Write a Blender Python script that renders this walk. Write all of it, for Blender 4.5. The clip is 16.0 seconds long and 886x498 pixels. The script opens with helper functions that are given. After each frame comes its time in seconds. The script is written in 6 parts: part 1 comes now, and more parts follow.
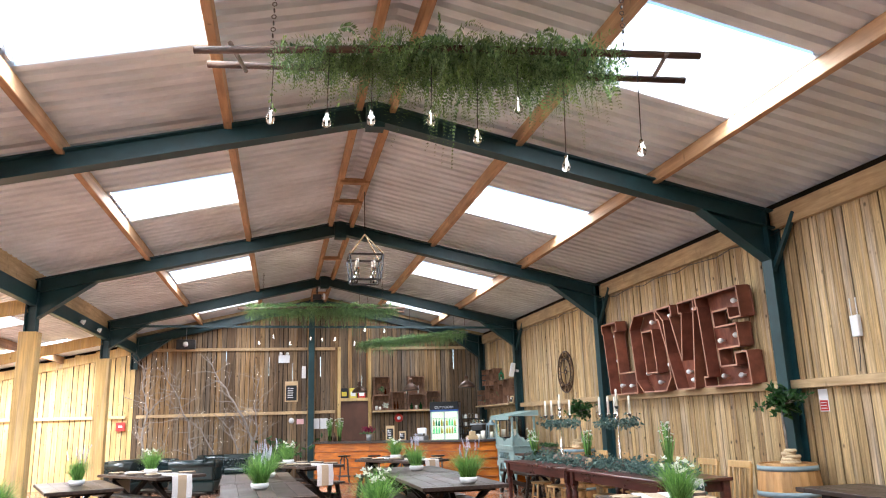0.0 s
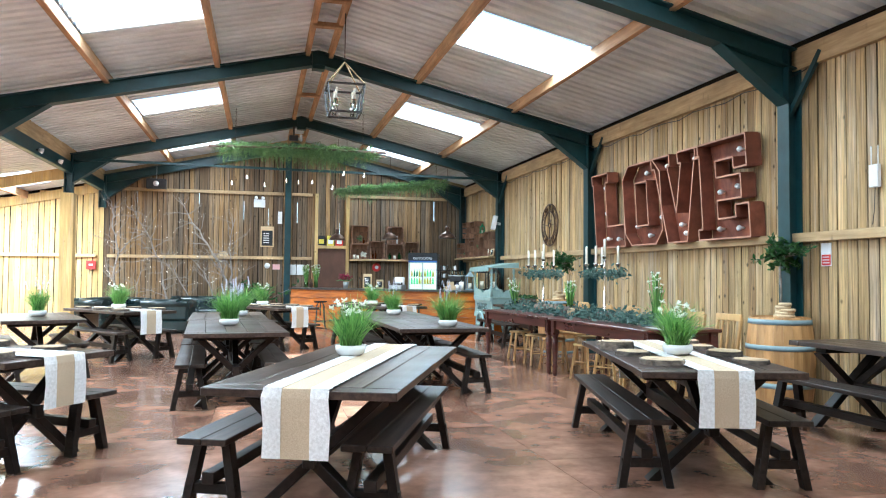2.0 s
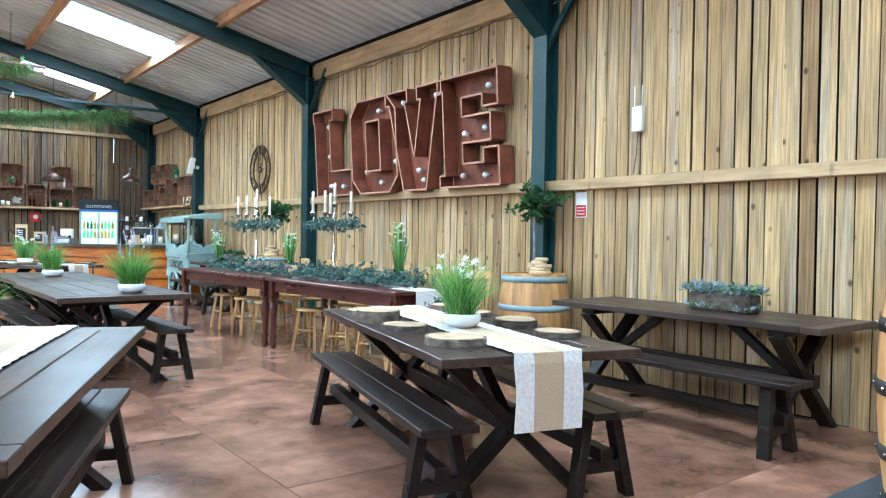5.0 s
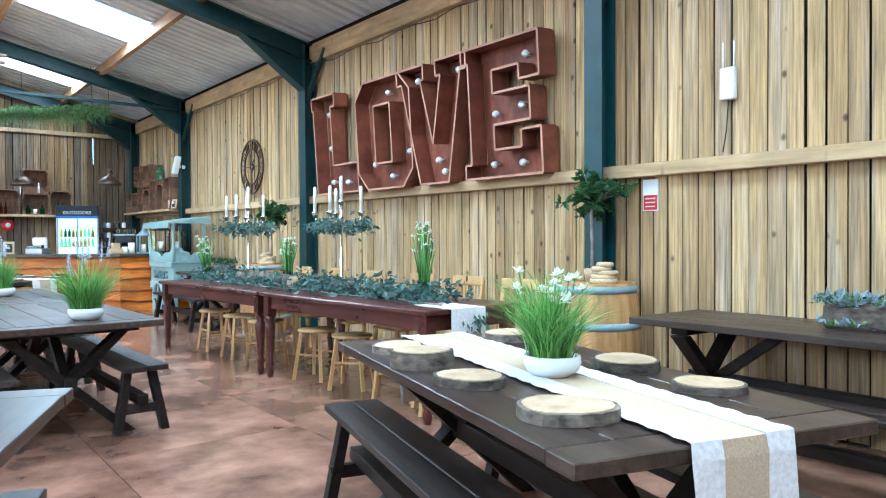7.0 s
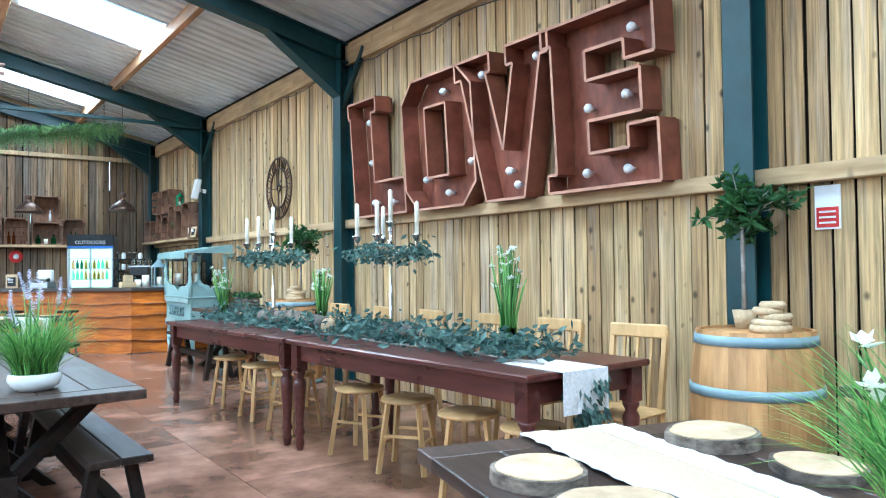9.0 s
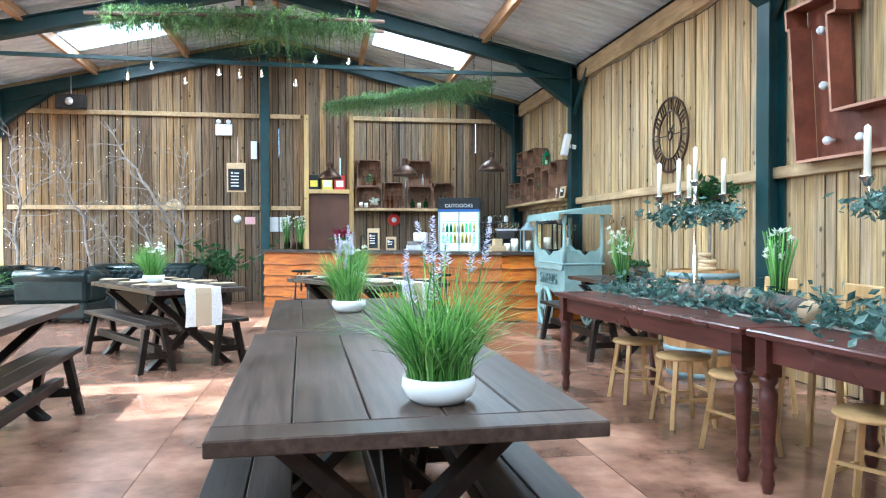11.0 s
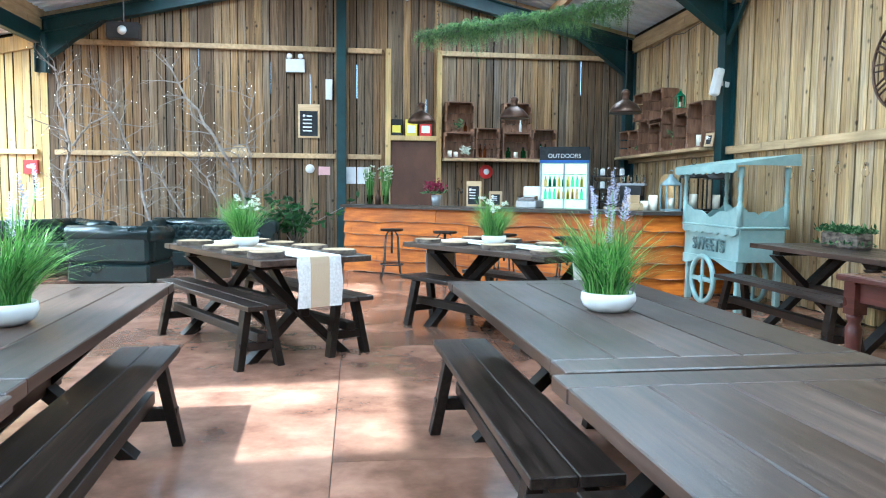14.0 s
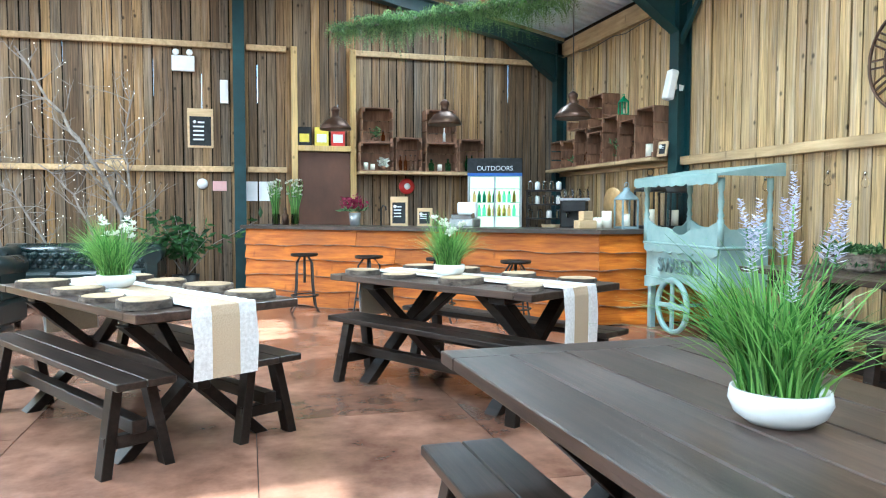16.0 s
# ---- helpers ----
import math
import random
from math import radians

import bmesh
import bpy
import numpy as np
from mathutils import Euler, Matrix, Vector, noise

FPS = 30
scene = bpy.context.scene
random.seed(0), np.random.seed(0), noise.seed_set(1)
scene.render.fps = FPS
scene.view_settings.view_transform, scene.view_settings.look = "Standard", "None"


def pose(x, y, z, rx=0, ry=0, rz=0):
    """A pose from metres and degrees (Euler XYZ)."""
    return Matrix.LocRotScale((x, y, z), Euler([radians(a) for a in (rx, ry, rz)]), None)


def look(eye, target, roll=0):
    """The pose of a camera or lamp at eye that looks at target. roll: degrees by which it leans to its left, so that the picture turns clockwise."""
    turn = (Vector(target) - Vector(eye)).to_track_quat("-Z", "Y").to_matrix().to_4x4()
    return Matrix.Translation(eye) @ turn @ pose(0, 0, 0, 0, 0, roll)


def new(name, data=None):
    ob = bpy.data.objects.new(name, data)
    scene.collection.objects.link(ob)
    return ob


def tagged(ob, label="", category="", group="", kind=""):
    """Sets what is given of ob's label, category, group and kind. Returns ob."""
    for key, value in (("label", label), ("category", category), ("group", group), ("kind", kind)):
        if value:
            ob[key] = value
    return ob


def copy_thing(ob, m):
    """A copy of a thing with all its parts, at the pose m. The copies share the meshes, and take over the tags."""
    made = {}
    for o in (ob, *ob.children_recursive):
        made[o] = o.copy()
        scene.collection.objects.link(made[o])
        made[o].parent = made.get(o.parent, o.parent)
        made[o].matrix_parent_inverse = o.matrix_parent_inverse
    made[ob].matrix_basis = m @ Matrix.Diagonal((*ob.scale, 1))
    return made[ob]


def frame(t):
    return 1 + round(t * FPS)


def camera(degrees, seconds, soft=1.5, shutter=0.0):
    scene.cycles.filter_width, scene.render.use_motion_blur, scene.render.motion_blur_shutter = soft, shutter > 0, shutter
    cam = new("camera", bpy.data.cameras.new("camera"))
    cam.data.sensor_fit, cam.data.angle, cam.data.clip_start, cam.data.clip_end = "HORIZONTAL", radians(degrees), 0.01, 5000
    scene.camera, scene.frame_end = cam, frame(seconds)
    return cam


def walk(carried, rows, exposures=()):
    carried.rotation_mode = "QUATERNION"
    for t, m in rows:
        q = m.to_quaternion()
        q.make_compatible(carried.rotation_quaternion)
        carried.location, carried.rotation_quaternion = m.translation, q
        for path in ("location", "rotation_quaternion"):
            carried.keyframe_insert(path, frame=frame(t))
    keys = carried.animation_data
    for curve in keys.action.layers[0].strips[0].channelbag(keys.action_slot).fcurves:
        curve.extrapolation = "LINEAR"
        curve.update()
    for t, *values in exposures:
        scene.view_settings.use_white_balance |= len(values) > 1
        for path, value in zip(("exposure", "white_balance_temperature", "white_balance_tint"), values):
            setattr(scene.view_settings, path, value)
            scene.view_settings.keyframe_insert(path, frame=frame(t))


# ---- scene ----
cam = camera(62.5, 16.0, soft=1.1)
PATH = [
    (0, (2.244, 0.666, 1.51), (2.666, 2.568, 1.961), -1.7),
    (0.5, (2.248, 0.758, 1.456), (2.677, 2.683, 1.789), -0.6),
    (1, (2.308, 0.949, 1.417), (2.748, 2.885, 1.66), 0.4),
    (1.5, (2.315, 1.153, 1.365), (2.774, 3.094, 1.521), 0.9),
    (2, (2.345, 1.37, 1.324), (2.827, 3.309, 1.398), 0.5),
    (2.5, (2.386, 1.605, 1.298), (2.966, 3.518, 1.328), 0.3),
    (3, (2.461, 1.877, 1.277), (3.245, 3.716, 1.266), 0.3),
    (3.5, (2.517, 2.133, 1.268), (3.447, 3.903, 1.226), 0.6),
    (4, (2.593, 2.427, 1.26), (3.659, 4.119, 1.229), 1.3),
    (4.2, (2.622, 2.544, 1.255), (3.749, 4.196, 1.228), 1.6),
    (6.3, (3.182, 3.881, 1.281), (4.425, 5.448, 1.246), 0.7),
    (6.5, (3.252, 4.004, 1.252), (4.48, 5.582, 1.225), 0.5),
    (7, (3.367, 4.31, 1.277), (4.59, 5.892, 1.242), -0.3),
    (7.5, (3.518, 4.657, 1.299), (4.742, 6.239, 1.295), -1.1),
    (8, (3.68, 4.985, 1.275), (4.871, 6.589, 1.34), -1.0),
    (8.2, (3.755, 5.125, 1.28), (4.947, 6.73, 1.357), -0.9),
    (10.3, (4.161, 6.79, 1.259), (4.937, 8.632, 1.209), -0.3),
    (10.5, (4.145, 6.955, 1.252), (4.772, 8.854, 1.207), -0.2),
    (10.8, (4.123, 7.22, 1.253), (4.547, 9.174, 1.203), 0.1),
    (11, (4.086, 7.359, 1.229), (4.412, 9.332, 1.194), -0.1),
    (11.5, (3.967, 7.687, 1.24), (4.163, 9.677, 1.209), -0.5),
    (12, (3.792, 7.988, 1.24), (3.925, 9.984, 1.21), -1.0),
    (12.5, (3.615, 8.283, 1.236), (3.732, 10.279, 1.186), -1.5),
    (13, (3.443, 8.586, 1.222), (3.591, 10.579, 1.132), -1.3),
    (13.5, (3.321, 8.895, 1.221), (3.515, 10.881, 1.082), -0.4),
    (14, (3.253, 9.24, 1.219), (3.491, 11.219, 1.06), 0.6),
    (14.5, (3.23, 9.601, 1.231), (3.499, 11.579, 1.11), 0.7),
    (15, (3.218, 9.956, 1.23), (3.575, 11.922, 1.132), 0.1),
    (15.5, (3.173, 10.331, 1.221), (3.624, 12.276, 1.117), -0.3),
    (16, (3.12, 10.673, 1.221), (3.635, 12.602, 1.109), 0.1),
]
walk(cam, [(t, look(eye, target, roll)) for t, eye, target, roll in PATH], [(0, 1.8, 5950, 11), (1.0, 1.85, 5700, 5), (2.0, 1.95, 5300, -2), (3.5, 2.0, 5200, -3), (6.5, 2.12, 4800, -4), (8.0, 2.12, 4800, -4), (10.4, 2.2, 4700, -5), (11.2, 2.2, 5100, -2), (12.5, 1.98, 5200, -1), (14, 2.05, 4800, -6), (15, 2.1, 4950, -5), (16, 2.15, 5150, -5)])

# ---- world and light ----
world = bpy.data.worlds.new("world")
scene.world = world
world.use_nodes = True
wn = world.node_tree
sky = wn.nodes.new("ShaderNodeTexSky")
sky.sky_type = 'NISHITA'
sky.sun_disc = False
sky.sun_elevation = radians(55)
sky.sun_rotation = radians(217)
wn.links.new(sky.outputs[0], wn.nodes["Background"].inputs[0])
wn.nodes["Background"].inputs[1].default_value = 0.15
sun_data = bpy.data.lights.new("sun", 'SUN')
sun_data.energy, sun_data.angle, sun_data.color = 5.0, radians(1.2), (1, 0.95, 0.88)
sun = new("sun", sun_data)
sun.matrix_world = look((-19, -12, 45), (0, 13, 0))
SKYLIGHT = 23.0      # watts per square metre of roof sheet
LEANTO = 22.0


def area_lamp(name, m, sx, sy, watts, color=(1, 1, 1)):
    d = bpy.data.lights.new(name, 'AREA')
    d.shape, d.size, d.size_y, d.energy, d.color = 'RECTANGLE', sx, sy, watts, color
    ob = new(name, d)
    ob.matrix_world = m
    return ob


# ---- plan ----
XR, XL, XO = 8.03, -1.62, -7.6        # right wall, arcade line, outer wall of the lean-to
YF, YB = 21.66, -3.4                  # far wall, wall behind the start
RX, RZ, SLOPE = 3.18, 4.92, 0.227     # ridge, top of the rafters, fall of the roof
FRAMES = [-1.84, 3.16, 8.16, 13.16, 18.16]


def roof_z(x):
    return RZ - SLOPE * abs(x - RX)


def lean_z(x):
    return 3.62 + 0.2 * (x - XL)


# ---- materials ----
def material(name, c1, c2, rough=0.6, metal=0.0, scale=(8, 8, 8), rand=0.0, bump=0.15, stain=0.25, spec=0.5, knots=0.0, rspread=0.12):
    m = bpy.data.materials.new(name)
    m.use_nodes = True
    nt = m.node_tree
    n, l = nt.nodes, nt.links
    b = n["Principled BSDF"]
    tc = n.new("ShaderNodeTexCoord")
    oi = n.new("ShaderNodeObjectInfo")
    off = n.new("ShaderNodeVectorMath")
    off.operation = 'MULTIPLY_ADD'
    comb = n.new("ShaderNodeCombineXYZ")
    for i in range(3):
        l.new(oi.outputs["Random"], comb.inputs[i])
    off.inputs[1].default_value = (37.1, 51.7, 23.3)
    l.new(comb.outputs[0], off.inputs[0])
    l.new(tc.outputs["Object"], off.inputs[2])
    mp = n.new("ShaderNodeMapping")
    mp.inputs["Scale"].default_value = scale
    l.new(off.outputs[0], mp.inputs[0])
    no = n.new("ShaderNodeTexNoise")
    no.inputs["Scale"].default_value = 1.0
    no.inputs["Detail"].default_value = 7.0
    no.inputs["Roughness"].default_value = 0.62
    l.new(mp.outputs[0], no.inputs[0])
    cr = n.new("ShaderNodeValToRGB")
    cr.color_ramp.elements[0].position, cr.color_ramp.elements[1].position = 0.32, 0.68
    cr.color_ramp.elements[0].color, cr.color_ramp.elements[1].color = (*c1, 1), (*c2, 1)
    l.new(no.outputs[0], cr.inputs[0])
    st = n.new("ShaderNodeTexNoise")
    st.inputs["Scale"].default_value = 1.7
    st.inputs["Detail"].default_value = 4.0
    l.new(off.outputs[0], st.inputs[0])
    mr = n.new("ShaderNodeMapRange")
    mr.inputs[1].default_value, mr.inputs[2].default_value = 0.3, 0.7
    mr.inputs[3].default_value, mr.inputs[4].default_value = 1 - stain, 1 + stain * 0.6
    l.new(st.outputs[0], mr.inputs[0])
    rr = n.new("ShaderNodeMapRange")
    rr.inputs[3].default_value, rr.inputs[4].default_value = 1 - rand, 1 + rand
    l.new(oi.outputs["Random"], rr.inputs[0])
    mu = n.new("ShaderNodeMath")
    mu.operation = 'MULTIPLY'
    l.new(mr.outputs[0], mu.inputs[0])
    l.new(rr.outputs[0], mu.inputs[1])
    val = mu
    if knots:
        vo = n.new("ShaderNodeTexVoronoi")
        vo.inputs["Scale"].default_value = 1.0
        mk = n.new("ShaderNodeMapping")
        mk.inputs["Scale"].default_value = (7, 7, 2.6)
        l.new(off.outputs[0], mk.inputs[0])
        l.new(mk.outputs[0], vo.inputs[0])
        kr = n.new("ShaderNodeMapRange")
        kr.inputs[1].default_value, kr.inputs[2].default_value = 0.05, 0.16
        kr.inputs[3].default_value, kr.inputs[4].default_value = 1 - knots, 1.0
        l.new(vo.outputs["Distance"], kr.inputs[0])
        val = n.new("ShaderNodeMath")
        val.operation = 'MULTIPLY'
        l.new(mu.outputs[0], val.inputs[0])
        l.new(kr.outputs[0], val.inputs[1])
    hs = n.new("ShaderNodeHueSaturation")
    l.new(cr.outputs[0], hs.inputs["Color"])
    l.new(val.outputs[0], hs.inputs["Value"])
    l.new(hs.outputs[0], b.inputs["Base Color"])
    rg = n.new("ShaderNodeMapRange")
    rg.inputs[3].default_value, rg.inputs[4].default_value = max(0.03, rough - rspread), min(1, rough + rspread)
    l.new(st.outputs[0], rg.inputs[0])
    l.new(rg.outputs[0], b.inputs["Roughness"])
    b.inputs["Metallic"].default_value = metal
    b.inputs["Specular IOR Level"].default_value = spec
    if bump:
        bp = n.new("ShaderNodeBump")
        bp.inputs["Strength"].default_value = bump
        bp.inputs["Distance"].default_value = 0.01
        l.new(no.outputs[0], bp.inputs["Height"])
        l.new(bp.outputs[0], b.inputs["Normal"])
    return m


def leafy(name, c1, c2, rough=0.45):
    """Leaf colour that varies from blade to blade, with light passing through."""
    m = bpy.data.materials.new(name)
    m.use_nodes = True
    n, l = m.node_tree.nodes, m.node_tree.links
    b = n["Principled BSDF"]
    ge = n.new("ShaderNodeNewGeometry")
    cr = n.new("ShaderNodeValToRGB")
    cr.color_ramp.elements[0].color, cr.color_ramp.elements[1].color = (*c1, 1), (*c2, 1)
    l.new(ge.outputs["Random Per Island"], cr.inputs[0])
    l.new(cr.outputs[0], b.inputs["Base Color"])
    b.inputs["Roughness"].default_value = rough
    tr = n.new("ShaderNodeBsdfTranslucent")
    l.new(cr.outputs[0], tr.inputs[0])
    mx = n.new("ShaderNodeMixShader")
    mx.inputs[0].default_value = 0.35
    l.new(b.outputs[0], mx.inputs[1])
    l.new(tr.outputs[0], mx.inputs[2])
    l.new(mx.outputs[0], n["Material Output"].inputs[0])
    return m


def glass(name, color=(1, 1, 1), rough=0.02):
    m = bpy.data.materials.new(name)
    m.use_nodes = True
    b = m.node_tree.nodes["Principled BSDF"]
    b.inputs["Base Color"].default_value = (*color, 1)
    b.inputs["Roughness"].default_value = rough
    b.inputs["Transmission Weight"].default_value = 1.0
    b.inputs["IOR"].default_value = 1.2
    return m


def glow(name, color, power):
    m = bpy.data.materials.new(name)
    m.use_nodes = True
    b = m.node_tree.nodes["Principled BSDF"]
    b.inputs["Base Color"].default_value = (*color, 1)
    b.inputs["Emission Color"].default_value = (*color, 1)
    b.inputs["Emission Strength"].default_value = power
    return m




def boards(name, tones, grain=0.6, knots=0.75, streak=0.2):
    """Sawn boards: a tone of its own for each board, long grain, knots and grey weather streaks."""
    m = bpy.data.materials.new(name)
    m.use_nodes = True
    n, l = m.node_tree.nodes, m.node_tree.links
    b = n["Principled BSDF"]
    tc, oi = n.new("ShaderNodeTexCoord"), n.new("ShaderNodeObjectInfo")
    comb, off = n.new("ShaderNodeCombineXYZ"), n.new("ShaderNodeVectorMath")
    for i in range(3):
        l.new(oi.outputs["Random"], comb.inputs[i])
    off.operation = 'MULTIPLY_ADD'
    off.inputs[1].default_value = (91.3, 57.7, 143.9)
    l.new(comb.outputs[0], off.inputs[0])
    l.new(tc.outputs["Object"], off.inputs[2])

    def noise(scale, detail=6.0, rough=0.6, bend=0.0):
        mp, no = n.new("ShaderNodeMapping"), n.new("ShaderNodeTexNoise")
        mp.inputs["Scale"].default_value = scale
        l.new(off.outputs[0], mp.inputs[0])
        l.new(mp.outputs[0], no.inputs[0])
        no.inputs["Scale"].default_value, no.inputs["Detail"].default_value = 1.0, detail
        no.inputs["Roughness"].default_value, no.inputs["Distortion"].default_value = rough, bend
        return no

    def span(src, a, z, lo, hi):
        r = n.new("ShaderNodeMapRange")
        for i, v in enumerate((a, z, lo, hi)):
            r.inputs[i + 1].default_value = v
        l.new(src, r.inputs[0])
        return r.outputs[0]

    def times(p, q):
        mu = n.new("ShaderNodeMath")
        mu.operation = 'MULTIPLY'
        l.new(p, mu.inputs[0])
        l.new(q, mu.inputs[1])
        return mu.outputs[0]

    tone = n.new("ShaderNodeValToRGB")
    el = tone.color_ramp.elements
    while len(el) < len(tones):
        el.new(0.5)
    for i, c in enumerate(tones):
        el[i].position, el[i].color = i / (len(tones) - 1), (*c, 1)
    l.new(oi.outputs["Random"], tone.inputs[0])
    g = noise((55, 55, 1.6), 8.0, 0.65, 0.4)
    blot = noise((5, 5, 0.9), 3.0)
    grey = noise((14, 14, 0.7), 4.0)
    vo, mk = n.new("ShaderNodeTexVoronoi"), n.new("ShaderNodeMapping")
    vo.inputs["Scale"].default_value = 1.0
    mk.inputs["Scale"].default_value = (9, 9, 6.5)
    l.new(off.outputs[0], mk.inputs[0])
    l.new(mk.outputs[0], vo.inputs[0])
    some = n.new("ShaderNodeMath")
    some.operation = 'ADD'
    l.new(vo.outputs["Distance"], some.inputs[0])
    l.new(span(vo.outputs["Color"], 0.6, 0.66, 1.0, 0.0), some.inputs[1])
    val = times(times(span(g.outputs[0], 0.3, 0.7, 1 - grain, 1 + grain * 0.5), span(blot.outputs[0], 0.3, 0.7, 0.75, 1.2)), span(some.outputs[0], 0.09, 0.22, 1 - knots, 1.0))
    hs = n.new("ShaderNodeHueSaturation")
    l.new(tone.outputs[0], hs.inputs["Color"])
    l.new(val, hs.inputs["Value"])
    l.new(span(grey.outputs[0], 0.5, 0.72, 1.0, 1 - streak * 1.6), hs.inputs["Saturation"])
    l.new(hs.outputs[0], b.inputs["Base Color"])
    l.new(span(blot.outputs[0], 0.2, 0.8, 0.62, 0.9), b.inputs["Roughness"])
    b.inputs["Specular IOR Level"].default_value = 0.35
    bp = n.new("ShaderNodeBump")
    bp.inputs["Strength"].default_value, bp.inputs["Distance"].default_value = 0.35, 0.008
    l.new(g.outputs[0], bp.inputs["Height"])
    l.new(bp.outputs[0], b.inputs["Normal"])
    return m


M_GOLD = boards("larch_boards", ((0.36, 0.23, 0.105), (0.56, 0.395, 0.185), (0.44, 0.32, 0.19), (0.64, 0.45, 0.21), (0.42, 0.275, 0.12), (0.6, 0.44, 0.23)))
M_GREY = boards("weathered_boards", ((0.125, 0.08, 0.043), (0.25, 0.155, 0.078), (0.165, 0.125, 0.085), (0.36, 0.215, 0.088), (0.14, 0.088, 0.046), (0.24, 0.175, 0.11), (0.42, 0.25, 0.1)), 0.7, 0.75, 0.22)
M_PALE = boards("fresh_boards", ((0.52, 0.35, 0.13), (0.68, 0.48, 0.2), (0.6, 0.4, 0.15), (0.72, 0.53, 0.25)), 0.3, 0.5, 0.1)
M_BACK = material("dark_backing", (0.008, 0.006, 0.004), (0.02, 0.015, 0.01), 0.95, stain=0.1, spec=0.1)
M_RAIL = material("sawn_rail", (0.4, 0.27, 0.13), (0.62, 0.45, 0.25), 0.75, scale=(20, 2, 20), rand=0.1, bump=0.25, knots=0.4)
M_PURLIN = material("purlin_timber", (0.34, 0.19, 0.09), (0.55, 0.34, 0.18), 0.75, scale=(20, 1.5, 20), rand=0.1, bump=0.25, knots=0.5)
M_STEEL = material("green_painted_steel", (0.006, 0.035, 0.04), (0.012, 0.055, 0.06), 0.45, scale=(6, 6, 6), bump=0.05, stain=0.3)
M_SHEET = material("grey_roof_sheet", (0.7, 0.76, 0.8), (0.81, 0.87, 0.91), 0.5, scale=(2, 12, 2), bump=0.02, stain=0.15)
M_FLOOR = material("red_brown_sealed_floor", (0.13, 0.06, 0.038), (0.42, 0.225, 0.15), 0.2, scale=(2.2, 2.2, 2.2), rand=0.16, bump=0.03, stain=0.35, rspread=0.14)
M_JOINT = material("floor_joint", (0.03, 0.015, 0.01), (0.07, 0.04, 0.03), 0.8)
M_DARK = material("dark_stained_wood", (0.007, 0.0046, 0.0035), (0.024, 0.016, 0.012), 0.45, scale=(30, 2.5, 30), rand=0.25, bump=0.16, stain=0.6, rspread=0.18, spec=0.25)
M_BENCH = material("worn_bench_plank", (0.012, 0.008, 0.006), (0.052, 0.035, 0.027), 0.42, scale=(38, 1.8, 38), rand=0.3, bump=0.16, stain=0.6, rspread=0.16, spec=0.3)
M_PLANK = material("worn_dark_plank", (0.026, 0.016, 0.012), (0.085, 0.056, 0.042), 0.36, scale=(38, 1.8, 38), rand=0.22, bump=0.14, stain=0.4, rspread=0.16, spec=0.4)
M_BURL = material("burlap", (0.42, 0.32, 0.21), (0.58, 0.46, 0.32), 0.95, scale=(160, 160, 160), bump=0.4, stain=0.1)
M_LACE = material("white_lace", (0.62, 0.6, 0.58), (0.85, 0.84, 0.83), 0.9, scale=(60, 60, 60), bump=0.5, stain=0.08)
M_BOWL = material("white_ceramic", (0.74, 0.74, 0.73), (0.82, 0.82, 0.81), 0.22, bump=0.0, stain=0.04)
M_GRASS = leafy("grass_blades", (0.035, 0.14, 0.016), (0.34, 0.6, 0.15))
M_FLOWER = leafy("white_petals", (0.75, 0.78, 0.62), (0.9, 0.9, 0.85))
M_LAV = leafy("lavender_petals", (0.55, 0.53, 0.7), (0.78, 0.76, 0.86))
M_FERN = leafy("fern_leaves", (0.035, 0.09, 0.03), (0.24, 0.38, 0.15))
M_IVY = leafy("bright_trailing_leaves", (0.12, 0.26, 0.05), (0.36, 0.52, 0.2))
M_EUC = leafy("eucalyptus_leaves", (0.022, 0.06, 0.055), (0.15, 0.24, 0.2))
M_BUSH = leafy("dark_shrub_leaves", (0.012, 0.05, 0.012), (0.06, 0.16, 0.04))
M_RUST = material("rust_red_wood", (0.13, 0.035, 0.018), (0.27, 0.085, 0.045), 0.55, scale=(5, 12, 5), bump=0.15, stain=0.35)
M_RIM = material("bare_letter_edge", (0.4, 0.2, 0.13), (0.55, 0.3, 0.2), 0.7, scale=(8, 8, 8))
M_MAHOG = material("mahogany_table", (0.05, 0.014, 0.011), (0.12, 0.035, 0.026), 0.3, scale=(25, 2, 25), bump=0.06, stain=0.3)
M_BEECH = material("pale_beech", (0.5, 0.3, 0.11), (0.66, 0.43, 0.19), 0.42, scale=(14, 14, 3), bump=0.05, rand=0.08)
M_ORANGE = material("orange_waney_larch", (0.3, 0.068, 0.003), (0.56, 0.17, 0.009), 0.55, scale=(3, 3, 30), rand=0.14, bump=0.15, knots=0.4, spec=0.3)
M_TOP = material("dark_bar_top", (0.03, 0.022, 0.018), (0.07, 0.05, 0.04), 0.35, scale=(3, 20, 20))
M_DOOR = material("brown_door", (0.085, 0.035, 0.018), (0.13, 0.055, 0.03), 0.5, scale=(4, 4, 2), bump=0.05)
M_CRATE = material("crate_wood", (0.14, 0.07, 0.038), (0.33, 0.175, 0.1), 0.75, scale=(18, 18, 3), rand=0.2, bump=0.25)
M_BARREL = material("oak_stave", (0.36, 0.18, 0.06), (0.58, 0.33, 0.13), 0.5, scale=(20, 20, 2), rand=0.15, bump=0.15, knots=0.3)
M_HOOPB = material("blue_grey_hoop", (0.2, 0.29, 0.32), (0.3, 0.39, 0.42), 0.5, bump=0.05)
M_BLACK = material("black_iron", (0.012, 0.012, 0.013), (0.03, 0.028, 0.027), 0.45, bump=0.05)
